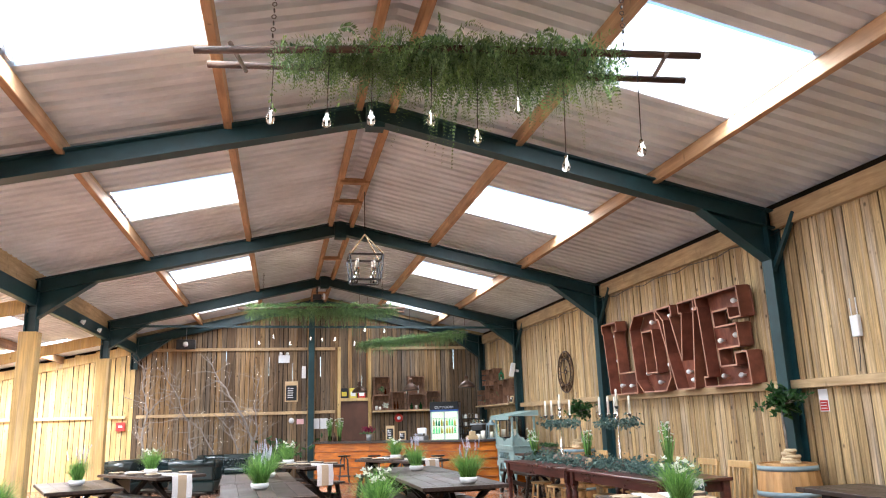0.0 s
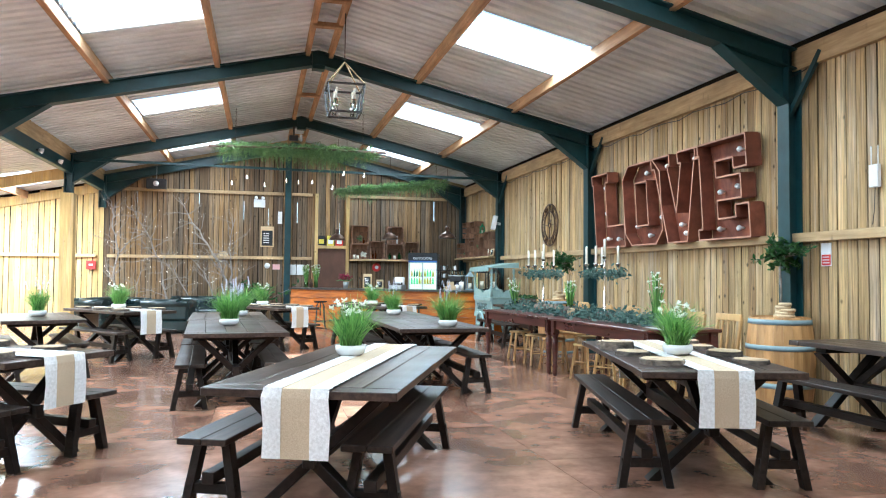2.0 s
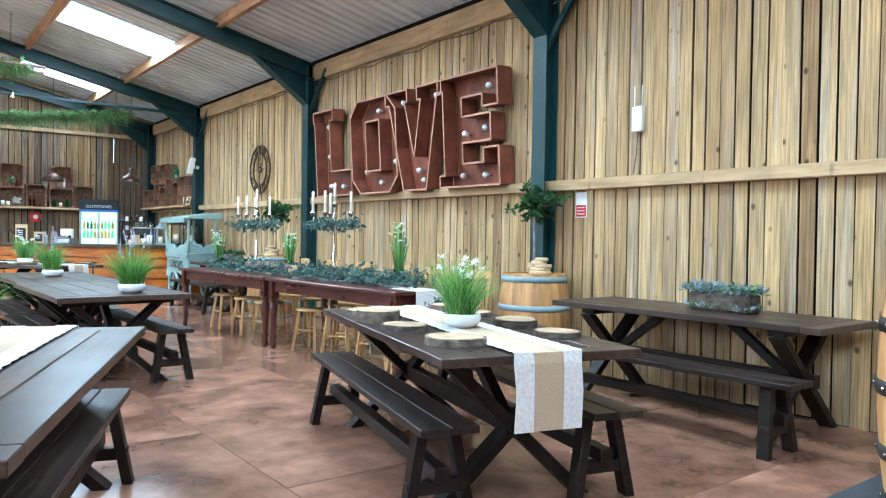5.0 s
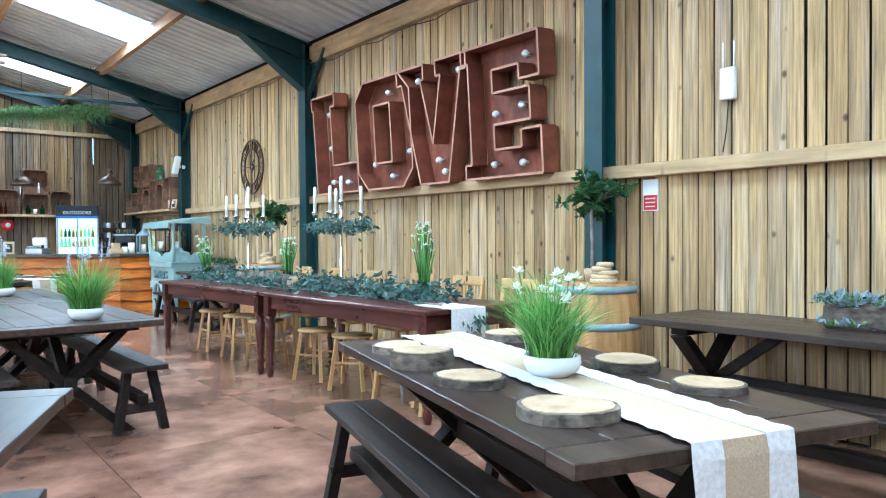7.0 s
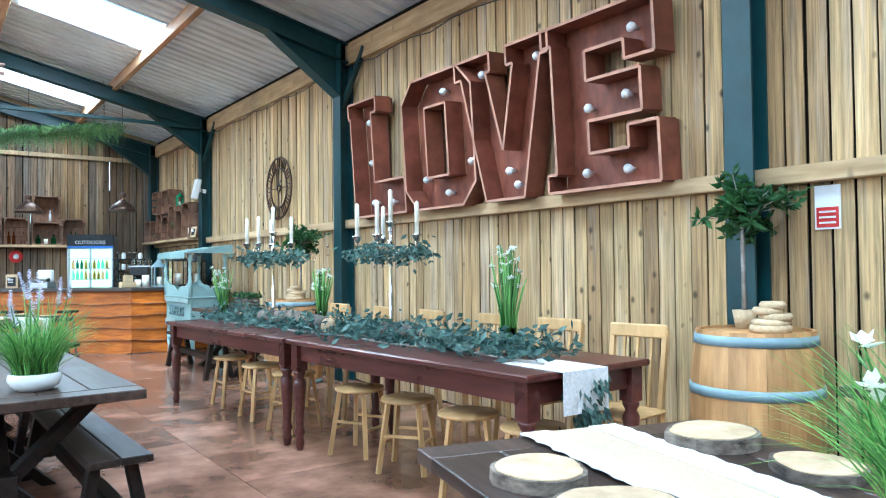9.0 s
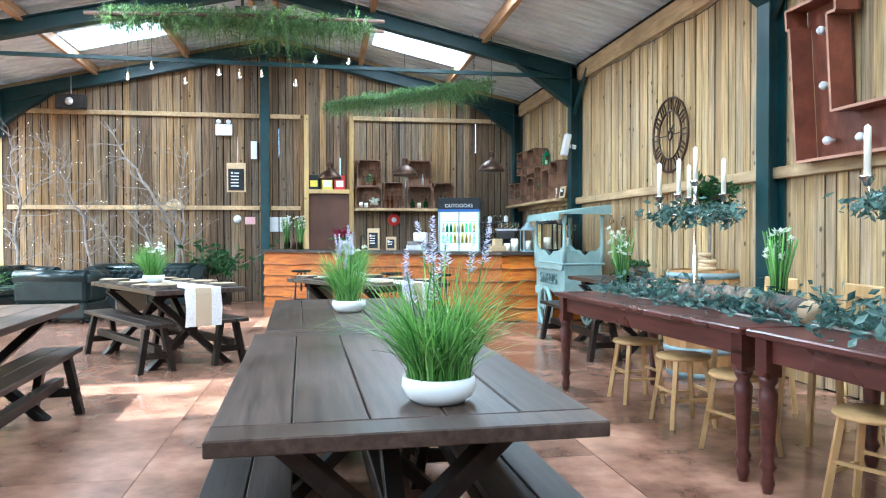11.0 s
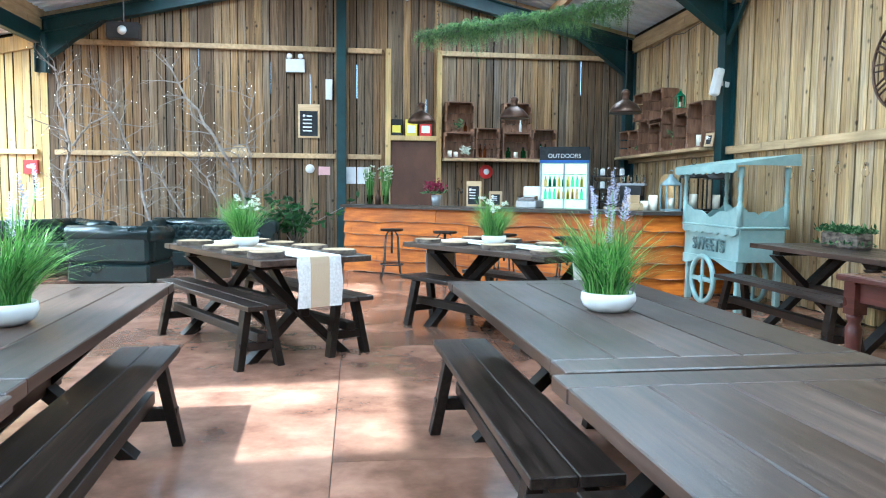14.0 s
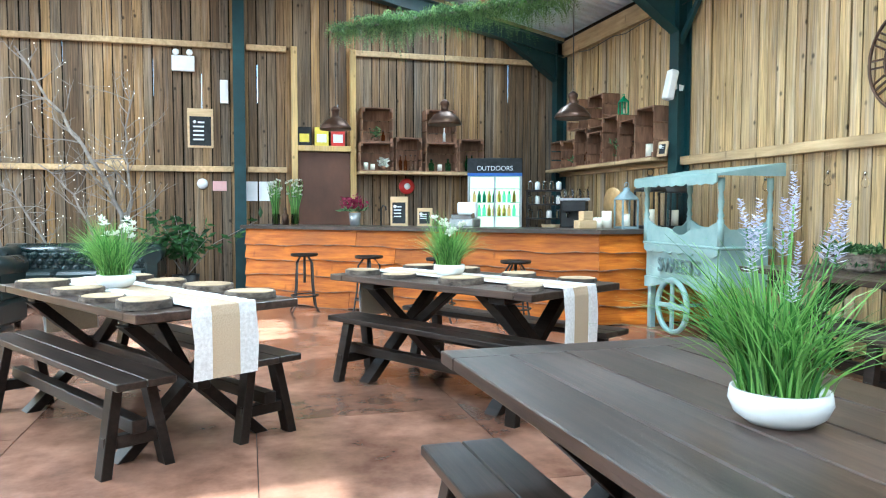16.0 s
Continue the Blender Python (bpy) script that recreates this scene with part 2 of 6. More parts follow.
M_STUD = material("bright_stud", (0.6, 0.6, 0.6), (0.7, 0.7, 0.7), 0.25, metal=1.0, bump=0)
M_FELT = material("dark_grey_felt", (0.025, 0.03, 0.035), (0.05, 0.055, 0.06), 0.95, scale=(80, 80, 80), bump=0.3)
M_PLY = material("plywood", (0.55, 0.38, 0.2), (0.7, 0.52, 0.3), 0.6, scale=(3, 20, 20), bump=0.08)
M_LEATH = material("dark_green_leather", (0.006, 0.014, 0.015), (0.015, 0.03, 0.03), 0.3, bump=0.1, stain=0.3)
M_CART = material("duck_egg_paint", (0.25, 0.38, 0.37), (0.33, 0.45, 0.43), 0.5, bump=0.05, stain=0.12)
M_CARTD = material("slate_letters", (0.11, 0.17, 0.17), (0.15, 0.22, 0.22), 0.5, bump=0)
M_BARK = material("birch_bark", (0.025, 0.016, 0.012), (0.22, 0.175, 0.135), 0.85, scale=(14, 14, 30), bump=0.6, stain=0.4, rand=0.4)
M_CUT = material("cut_wood", (0.34, 0.235, 0.13), (0.58, 0.43, 0.27), 0.7, scale=(9, 9, 9), rand=0.15, bump=0.12, stain=0.2)
M_TWIG = material("bare_branch", (0.16, 0.13, 0.11), (0.4, 0.36, 0.32), 0.85, scale=(12, 12, 12), bump=0.3)
M_WAX = material("ivory_wax", (0.8, 0.75, 0.62), (0.88, 0.84, 0.73), 0.4, bump=0, stain=0.05)
M_SILVER = material("silver", (0.7, 0.7, 0.7), (0.82, 0.82, 0.82), 0.16, metal=1, bump=0)
M_WHITE = material("white_plastic", (0.74, 0.74, 0.73), (0.82, 0.82, 0.81), 0.4, bump=0, stain=0.05)
M_RED = material("red_plastic", (0.5, 0.02, 0.02), (0.62, 0.04, 0.03), 0.4, bump=0, stain=0.1)
M_PINK = material("pink_notice", (0.75, 0.42, 0.42), (0.8, 0.5, 0.5), 0.7, bump=0)
M_PAPER = material("paper", (0.74, 0.75, 0.76), (0.82, 0.83, 0.84), 0.8, bump=0, stain=0.05)
M_CHALK = material("blackboard", (0.012, 0.013, 0.015), (0.03, 0.032, 0.034), 0.8, scale=(14, 14, 14), bump=0.02)
M_BRONZE = material("aged_bronze", (0.06, 0.035, 0.025), (0.13, 0.075, 0.05), 0.38, metal=0.7, bump=0.05)
M_GLASS = glass("clear_glass")
M_GREENG = glass("green_glass", (0.1, 0.6, 0.25), 0.05)
M_BROWNG = glass("amber_glass", (0.5, 0.2, 0.06), 0.05)
M_POLE = material("dark_pole_bark", (0.05, 0.028, 0.018), (0.15, 0.085, 0.055), 0.8, scale=(4, 30, 30), bump=0.4)
M_BULB = glass("bulb_glass", (1, 0.97, 0.92))
M_YEL = material("yellow_print", (0.75, 0.6, 0.05), (0.85, 0.7, 0.1), 0.5, bump=0)
M_GRN = material("green_enamel", (0.01, 0.25, 0.1), (0.03, 0.36, 0.16), 0.4, bump=0)
M_BLUE = material("blue_trim", (0.03, 0.1, 0.4), (0.05, 0.16, 0.5), 0.4, bump=0)
M_ALU = material("grey_aluminium", (0.4, 0.42, 0.44), (0.5, 0.52, 0.54), 0.35, metal=0.6, bump=0)
M_ROPE = material("rope", (0.45, 0.33, 0.19), (0.62, 0.48, 0.3), 0.95, scale=(50, 50, 50), bump=0.5)
M_BURG = leafy("burgundy_petals", (0.18, 0.01, 0.04), (0.4, 0.03, 0.1))
M_LILAC = leafy("blue_green_sprigs", (0.2, 0.28, 0.3), (0.4, 0.48, 0.55))
M_FROST = glow("lit_fridge_back", (0.72, 0.9, 0.6), 0.3)
M_FAIRY = glow("fairy_light", (1, 0.9, 0.75), 4.0)


def roof_sheet(name, clear):
    """Ribbed plastic: scatters most of the light, lets a share of it straight through."""
    m = bpy.data.materials.new(name)
    m.use_nodes = True
    n, l = m.node_tree.nodes, m.node_tree.links
    t = n.new("ShaderNodeBsdfTranslucent")
    t.inputs[0].default_value = (0.92, 0.94, 0.95, 1)
    c = n.new("ShaderNodeBsdfTransparent")
    x = n.new("ShaderNodeMixShader")
    x.inputs[0].default_value = clear
    l.new(t.outputs[0], x.inputs[1])
    l.new(c.outputs[0], x.inputs[2])
    l.new(x.outputs[0], n["Material Output"].inputs[0])
    return m


M_CLEAR = roof_sheet("opal_roof_light", 0.2)
# scatters everything, set to keep the sun's patch off the far wall
M_NOSUN = roof_sheet("no_sun_roof_light", 0.0)
# nearly transparent on the left slope, set so sun patches land on the floor
M_SUNTHRU = roof_sheet("see_through_roof_light", 0.93)

# ---- building helpers ----
def box(bm, x0, x1, y0, y1, z0, z1, m=None):
    v = [bm.verts.new((x, y, z)) for z in (z0, z1) for x, y in ((x0, y0), (x1, y0), (x1, y1), (x0, y1))]
    for f in ((3, 2, 1, 0), (4, 5, 6, 7), (0, 1, 5, 4), (1, 2, 6, 5), (2, 3, 7, 6), (3, 0, 4, 7)):
        bm.faces.new([v[i] for i in f])
    if m is not None:
        bmesh.ops.transform(bm, matrix=m, verts=v)
    return bm


def beam(bm, p, q, w, h, up=(0, 0, 1), cut=0):
    """A bar of w by h from p to q. cut 1: its ends are level."""
    p, q = Vector(p), Vector(q)
    d = (q - p).normalized()
    s = d.cross(Vector(up))
    s = s.normalized() if s.length > 1e-5 else Vector((1, 0, 0))
    u = s.cross(d)
    v = []
    for e in (p, q):
        for a, b in ((-1, -1), (1, -1), (1, 1), (-1, 1)):
            c = e + s * (a * w / 2) + u * (b * h / 2)
            if cut:
                c -= d * ((c.z - e.z) / d.z)
            v.append(bm.verts.new(c))
    for f in ((3, 2, 1, 0), (4, 5, 6, 7), (0, 1, 5, 4), (1, 2, 6, 5), (2, 3, 7, 6), (3, 0, 4, 7)):
        bm.faces.new([v[i] for i in f])
    return bm


def lathe(bm, profile, seg=20, m=None):
    rings = []
    made = []
    for r, z in profile:
        ring = [bm.verts.new((r * math.cos(2 * math.pi * i / seg), r * math.sin(2 * math.pi * i / seg), z)) for i in range(seg)]
        rings.append(ring)
        made += ring
    for a, b in zip(rings, rings[1:]):
        for i in range(seg):
            f = bm.faces.new((a[i], a[(i + 1) % seg], b[(i + 1) % seg], b[i]))
            f.smooth = True
    if profile[0][0] > 1e-4:
        bm.faces.new(list(reversed(rings[0])))
    if profile[-1][0] > 1e-4:
        bm.faces.new(rings[-1])
    if m is not None:
        bmesh.ops.transform(bm, matrix=m, verts=made)
    return bm


def tube(bm, pts, radii, seg=6):
    rings = []
    pts = [Vector(p) for p in pts]
    for i, p in enumerate(pts):
        d = (pts[min(i + 1, len(pts) - 1)] - pts[max(i - 1, 0)]).normalized()
        a = d.cross(Vector((0.3, 0.2, 0.93)))
        a = a.normalized() if a.length > 1e-4 else Vector((1, 0, 0))
        b = d.cross(a)
        r = radii[i] if isinstance(radii, (list, tuple)) else radii
        rings.append([bm.verts.new(p + r * (math.cos(2 * math.pi * k / seg) * a + math.sin(2 * math.pi * k / seg) * b)) for k in range(seg)])
    for a, b in zip(rings, rings[1:]):
        for i in range(seg):
            f = bm.faces.new((a[i], a[(i + 1) % seg], b[(i + 1) % seg], b[i]))
            f.smooth = True
    bm.faces.new(list(reversed(rings[0])))
    bm.faces.new(rings[-1])
    return bm


def torus(bm, c, R, r, axis='z', seg=32, sub=6):
    rings = []
    for i in range(seg):
        a = 2 * math.pi * i / seg
        ring = []
        for k in range(sub):
            b = 2 * math.pi * k / sub
            u, v, w = (R + r * math.cos(b)) * math.cos(a), (R + r * math.cos(b)) * math.sin(a), r * math.sin(b)
            p = {'z': (u, v, w), 'x': (w, u, v), 'y': (u, w, v)}[axis]
            ring.append(bm.verts.new((c[0] + p[0], c[1] + p[1], c[2] + p[2])))
        rings.append(ring)
    for i in range(seg):
        a, b = rings[i], rings[(i + 1) % seg]
        for k in range(sub):
            f = bm.faces.new((a[k], b[k], b[(k + 1) % sub], a[(k + 1) % sub]))
            f.smooth = True
    return bm


def leaf(bm, p, d, n, length, width):
    """One pointed leaf, folded along its middle."""
    d = d.normalized()
    s = d.cross(n)
    s = s.normalized() * width / 2 if s.length > 1e-5 else Vector((width / 2, 0, 0))
    up = s.cross(d).normalized() * width * 0.18
    a, b = bm.verts.new(p), bm.verts.new(p + d * length)
    mid = bm.verts.new(p + d * length * 0.5 - up)
    l, r = bm.verts.new(p + d * length * 0.45 + s), bm.verts.new(p + d * length * 0.45 - s)
    bm.faces.new((a, l, mid))
    bm.faces.new((l, b, mid))
    bm.faces.new((a, mid, r))
    bm.faces.new((mid, b, r))


def mesh_of(name, bm, mat, bevel=0.0, fix=True):
    if bevel:
        bmesh.ops.bevel(bm, geom=[e for e in bm.edges], offset=bevel, segments=1, affect='EDGES', clamp_overlap=True)
    if fix:
        bmesh.ops.recalc_face_normals(bm, faces=bm.faces)
    me = bpy.data.meshes.new(name)
    bm.to_mesh(me)
    bm.free()
    me.materials.append(mat)
    return me


def part(name, bm, mat, parent=None, label="", bevel=0.0, m=None, fix=True):
    ob = new(name, mesh_of(name, bm, mat, bevel, fix))
    if parent is not None:
        ob.parent = parent
    if m is not None:
        ob.matrix_basis = m
    if label:
        ob["label"] = label
    return ob


def piece(name, me, parent, m):
    ob = new(name, me)
    ob.parent = parent
    ob.matrix_basis = m
    return ob


def thing(name, label, category, m=None, group="", kind=""):
    ob = tagged(new(name), label, category, group, kind)
    if m is not None:
        ob.matrix_basis = m
    return ob


def B():
    return bmesh.new()

# ---- structure ----
def structure(name, bm, mat, label, category, bevel=0.0):
    return tagged(part(name, bm, mat, None, "", bevel), label, category, "", "structure")


# ground outside
structure("ground", box(B(), -60, 70, -60, 90, -0.4, -0.12), M_FELT, "dark bare ground around the barn", "ground")
floor = structure("floor", box(B(), XO - 0.2, XR + 0.2, YB - 0.2, YF + 0.2, -0.12, -0.006), M_JOINT, "dark joints under red-brown sealed floor sheets", "floor")

# wall cores, thin, behind the boards
def core(name, bm, label):
    return structure(name, bm, M_BACK, label, "wall")


wall_right = core("wall_right", box(B(), XR + 0.03, XR + 0.13, YB - 0.1, YF + 0.13, 0, 3.94), "golden vertical larch board wall of the barn")
wall_left = core("wall_left", box(B(), XO - 0.13, XO - 0.03, YB - 0.1, YF + 0.13, 0, 2.62), "outer board wall of the lean-to")


def gable(name, y0, y1, label, slits=()):
    """The gable's core: strips from floor to roof, with thin open slits between some of them."""
    bm = B()
    cuts = sorted([XO, XL, RX, XR + 0.03] + [s for s in slits])
    for a, b in zip(cuts, cuts[1:]):
        a2 = a + (0.018 if a in slits else 0)
        f = lean_z if b <= XL + 1e-6 else roof_z
        v = [(a2, 0), (b, 0), (b, f(b) + 0.1), (a2, f(a2) + 0.1)]
        lo = [bm.verts.new((x, y0, z)) for x, z in v]
        hi = [bm.verts.new((x, y1, z)) for x, z in v]
        bm.faces.new(lo)
        bm.faces.new(list(reversed(hi)))
        for i in range(4):
            bm.faces.new((lo[i], hi[i], hi[(i + 1) % 4], lo[(i + 1) % 4]))
    r = random.Random(17)
    for a in slits:
        lo_z = r.choice((0.5, 1.95, 2.3, 2.7, 3.0)) + r.uniform(0, 0.3)
        hi_z = min(lo_z + r.uniform(0.25, 0.8), roof_z(a) - 0.1)
        box(bm, a, a + 0.018, y0, y1, 0, lo_z)
        box(bm, a, a + 0.018, y0, y1, hi_z, roof_z(a) + 0.09)
    return core(name, bm, label)


SLITS = [XO + 0.118 + 0.128 * k for k in (52, 58, 64, 67, 73, 78, 84, 88, 93, 103, 105, 114)]
wall_far = gable("wall_far", YF + 0.035, YF + 0.055, "weathered vertical board wall behind the bar", SLITS)
wall_back = gable("wall_back", YB - 0.1, YB - 0.03, "board wall behind the entrance")

# roof sheets: box-profile corrugation running down the slope
BAYS = ((0.2, 1.5), (5.35, 6.6), (10.05, 11.3), (15.05, 16.25), (19.4, 20.4))
LEAN_BAYS = ((2.0, 4.0), (8.0, 10.0), (14.0, 16.0), (18.8, 20.6))


def sheet(x0, x1, zf, lift, hx, hy):
    bm = B()
    prof = []
    y = YB - 0.2
    while y < YF + 0.2:
        prof += [(y, 0), (y + 0.11, 0), (y + 0.128, 0.05), (y + 0.182, 0.05), (y + 0.2, 0)]
        y += 0.2
    xs = [x0, hx[0], hx[1], x1]
    rows = [[bm.verts.new((x, yy, zf(x) + lift + h)) for yy, h in prof] for x in xs]
    for i in range(len(prof) - 1):
        ym = (prof[i][0] + prof[i + 1][0]) / 2
        for j in range(3):
            if j == 1 and any(a < ym < b for a, b in hy):
                continue
            if (rows[0][i].co - rows[0][i + 1].co).length > 1e-5:
                bm.faces.new((rows[j][i], rows[j][i + 1], rows[j + 1][i + 1], rows[j + 1][i]))
    return bm


ceiling = structure("ceiling", sheet(RX, XR + 0.15, roof_z, 0.13, (4.98, 6.46), BAYS), M_SHEET, "grey corrugated roof sheets on the right slope", "ceiling")
structure("ceiling", sheet(XL, RX, roof_z, 0.13, (0.1, 1.62), BAYS), M_SHEET, "grey corrugated roof sheets on the left slope", "ceiling")
structure("ceiling", sheet(XO - 0.15, XL, lean_z, 0.1, (-6.4, -2.6), LEAN_BAYS), M_SHEET, "grey corrugated roof sheets over the lean-to", "ceiling")

# roof lights: white sheets in the slope with the sky's light in the opening
def roof_light(x0, x1, y0, y1, zf, lift, watts, k, mat=M_CLEAR):
    bm = B()
    s = (zf(x1) - zf(x0)) / (x1 - x0)
    v = [bm.verts.new((x, y, zf(x) + lift + dz)) for dz in (0, 0.02) for x, y in ((x0, y0), (x1, y0), (x1, y1), (x0, y1))]
    for f in ((3, 2, 1, 0), (4, 5, 6, 7), (0, 1, 5, 4), (1, 2, 6, 5), (2, 3, 7, 6), (3, 0, 4, 7)):
        bm.faces.new([v[i] for i in f])
    structure("window_%d" % k, bm, mat, "white translucent roof light sheet", "roof light")
    xc, yc = (x0 + x1) / 2, (y0 + y1) / 2
    ang = math.degrees(math.atan(s))
    wx, wy = (x1 - x0) / math.cos(math.radians(ang)), y1 - y0
    area_lamp("skylight", pose(xc, yc, zf(xc) + lift - 0.012, 0, -ang, 0), wx, wy, watts * wx * wy, (0.95, 0.98, 1.0))


k = 1
for y0, y1 in BAYS:
    share = 0.55 if y0 > 18 else 1.0      # lamps of the last bay dimmed to darken the far end
    roof_light(4.98, 6.46, y0, y1, roof_z, 0.115, SKYLIGHT * share, k, M_CLEAR if y0 < 18 else M_NOSUN)
    roof_light(0.1, 1.62, y0, y1, roof_z, 0.115, SKYLIGHT * share, k + 1, M_SUNTHRU if y0 < 18 else M_NOSUN)
    k += 2
for y0, y1 in LEAN_BAYS:
    roof_light(-6.4, -2.6, y0, y1, lean_z, 0.085, LEANTO, k)
    k += 1

structure("trim", box(B(), XL - 0.02, XL + 0.02, YB, YF, 3.66, 3.98), M_RAIL, "timber upstand between the two roofs", "board")

# steel portal frames
def portal(y, last=False):
    t = thing("portal_frame", "dark green painted steel portal frame with bolted haunches", "steel frame", None, "portal frames", "structure")
    w = 0.09
    for sgn, x in ((1, XR - 0.1), (-1, XL)):
        bm = B()
        zt = roof_z(x) - 0.02
        z0 = 0.0 if sgn > 0 else 3.0
        for a in (-0.075, 0.075):
            box(bm, x + a - 0.008, x + a + 0.008, y - w, y + w, z0, zt)
        box(bm, x - 0.067, x + 0.067, y - 0.006, y + 0.006, z0, zt)
        part("column", bm, M_STEEL, t)
        bm = B()
        # rafter: two flanges and a web, and a haunch plate
        xe, xr = x + 0.06 * sgn, RX
        for dz, th in ((-0.01, 0.016), (-0.22, 0.016)):
            beam(bm, (xe, y, roof_z(xe) + dz), (xr, y, RZ + dz), 2 * w, th)
        beam(bm, (xe, y, roof_z(xe) - 0.115), (xr, y, RZ - 0.115), 0.012, 0.2)
        part("rafter", bm, M_STEEL, t)
        bm = B()
        xi = x - sgn * 0.9
        pts = [(x - sgn * 0.07, roof_z(x) - 0.62), (xi, roof_z(xi) - 0.23), (x - sgn * 0.07, roof_z(x) - 0.2)]
        for i, j in ((0, 1),):
            beam(bm, (pts[0][0], y, pts[0][1]), (pts[1][0], y, pts[1][1]), 2 * w, 0.014)
        lo = [bm.verts.new((px, y - 0.006, pz)) for px, pz in pts]
        hi = [bm.verts.new((px, y + 0.006, pz)) for px, pz in pts]
        bm.faces.new(lo)
        bm.faces.new(list(reversed(hi)))
        for i in range(3):
            bm.faces.new((lo[i], hi[i], hi[(i + 1) % 3], lo[(i + 1) % 3]))
        part("haunch", bm, M_STEEL, t)
    bm = B()
    box(bm, RX - 0.1, RX + 0.1, y - 0.085, y + 0.085, RZ - 0.3, RZ - 0.02)
    part("apex_plate", bm, M_STEEL, t)
    if not last:
        for s in (-1, 1):
            bm = beam(B(), (XR - 0.12, y + 0.02 * s, 3.1), (XR - 0.05, y + s * 0.42, 3.72), 0.05, 0.05)
            part("knee_brace", bm, M_STEEL, t)
        # timber casing of the arcade post
        bm = box(B(), XL - 0.13, XL + 0.13, y - 0.13, y + 0.13, 0, 3.0)
        part("post_casing", bm, M_PALE, t, "pale timber casing", 0.008)
    return t


for y in FRAMES:
    portal(y)
portal(YF - 0.13, True)
bm = box(B(), 2.94, 3.1, YF - 0.14, YF - 0.02, 0, 4.9)
structure("gable_post", bm, M_STEEL, "dark green steel post in the middle of the end wall", "post")

# purlins, wall plates, ridge boards
for x in (4.83, 6.5, 1.63, 0.04):
    structure("purlin", box(B(), x - 0.04, x + 0.04, YB, YF, roof_z(x) - 0.035, roof_z(x) + 0.125), M_PURLIN, "rough sawn timber purlin under the roof sheets", "purlin", 0.006)
for x in (RX - 0.17, RX + 0.2):
    structure("purlin", box(B(), x - 0.035, x + 0.035, YB, YF, roof_z(x) - 0.05, roof_z(x) + 0.11), M_PURLIN, "twin timber ridge purlin", "purlin", 0.006)
for y in [5.6, 10.6, 11.6, 15.7, 20.0]:
    structure("ridge_block", box(B(), RX - 0.2, RX + 0.22, y - 0.05, y + 0.05, RZ - 0.13, RZ - 0.06), M_PURLIN, "short timber block across the ridge purlins", "block", 0.006)
structure("wall_plate", box(B(), XR - 0.07, XR + 0.02, YB, YF, 3.6, 3.84), M_RAIL, "timber plate along the top of the wall", "beam", 0.006)
structure("wall_plate", box(B(), XL - 0.06, XL + 0.06, YB, YF - 0.3, 3.42, 3.66), M_STEEL, "dark steel gutter beam over the arcade posts", "beam", 0.006)
for x in (-3.4, -5.4, -7.2):
    structure("purlin", box(B(), x - 0.04, x + 0.04, YB, YF, lean_z(x) - 0.08, lean_z(x) + 0.09), M_PURLIN, "timber purlin of the lean-to roof", "purlin")
for y in FRAMES:
    structure("lean_to_rafter", beam(B(), (XO, y, lean_z(XO) - 0.2), (XL - 0.08, y, lean_z(XL) - 0.2), 0.09, 0.22), M_PALE, "pale timber rafter of the lean-to", "rafter")
structure("trim", beam(B(), (XO, YF - 0.05, lean_z(XO) - 0.12), (XL - 0.15, YF - 0.05, lean_z(XL) - 0.12), 0.06, 0.22), M_PALE, "pale timber verge beam on the lean-to end wall", "beam")
for a, b in ((XL, RX), (XR, RX)):
    structure("trim", beam(B(), (a, YF - 0.035, roof_z(a) + 0.05), (b, YF - 0.035, roof_z(b) + 0.05), 0.05, 0.12), M_RAIL, "timber verge board under the roof sheets", "beam")

# rails
bm = B()
box(bm, XR - 0.085, XR - 0.002, YB, YF - 0.02, 1.72, 1.82)
structure("rail", bm, M_RAIL, "sawn timber rail along the golden board wall", "rail", 0.006)
for z in (1.73, 3.47):
    structure("rail", box(B(), XL + 0.12, 2.92, YF - 0.075, YF - 0.004, z, z + 0.08), M_RAIL, "sawn timber rail across the weathered boards", "rail", 0.005)
    structure("rail", box(B(), 3.12, 3.68, YF - 0.075, YF - 0.004, z, z + 0.08), M_RAIL, "short sawn timber rail beside the doorway", "rail", 0.005)
structure("rail", box(B(), 4.68, 7.8, YF - 0.075, YF - 0.004, 3.47, 3.55), M_RAIL, "sawn timber rail above the bar", "rail", 0.005)
structure("rail", box(B(), XO, XL - 0.14, YF - 0.075, YF - 0.004, 1.73, 1.81), M_PALE, "pale timber rail on the lean-to end wall", "rail", 0.005)

# door behind the bar
door = thing("door_1", "plain dark brown door in a pale timber frame", "door", pose(4.22, YF - 0.05, 0), "", "structure")
part("leaf", box(B(), -0.38, 0.38, -0.02, 0.02, 0.01, 2.04), M_DOOR, door, "", 0.004)
part("jamb", box(B(), -0.47, -0.385, -0.06, 0.045, 0, 3.55), M_PALE, door, "", 0.004)
part("jamb", box(B(), 0.385, 0.47, -0.06, 0.045, 0, 3.55), M_PALE, door, "", 0.004)
part("lintel", box(B(), -0.384, 0.384, -0.09, 0.045, 2.05, 2.13), M_PALE, door, "", 0.004)
# pale doors in the lean-to
door2 = thing("door_2", "pale timber door with a bright glazed light", "door", pose(-5.2, YF - 0.03, 0), "", "structure")
part("leaf", box(B(), -0.45, 0.45, -0.03, 0.02, 0.01, 2.0), M_PALE, door2, "", 0.004)
part("pane", box(B(), -0.3, 0.3, -0.036, -0.031, 0.9, 1.85), M_CLEAR, door2)
part("handle", lathe(B(), [(0.012, 0), (0.012, 0.12)], 8, pose(0.38, -0.06, 1.0)), M_ALU, door2)

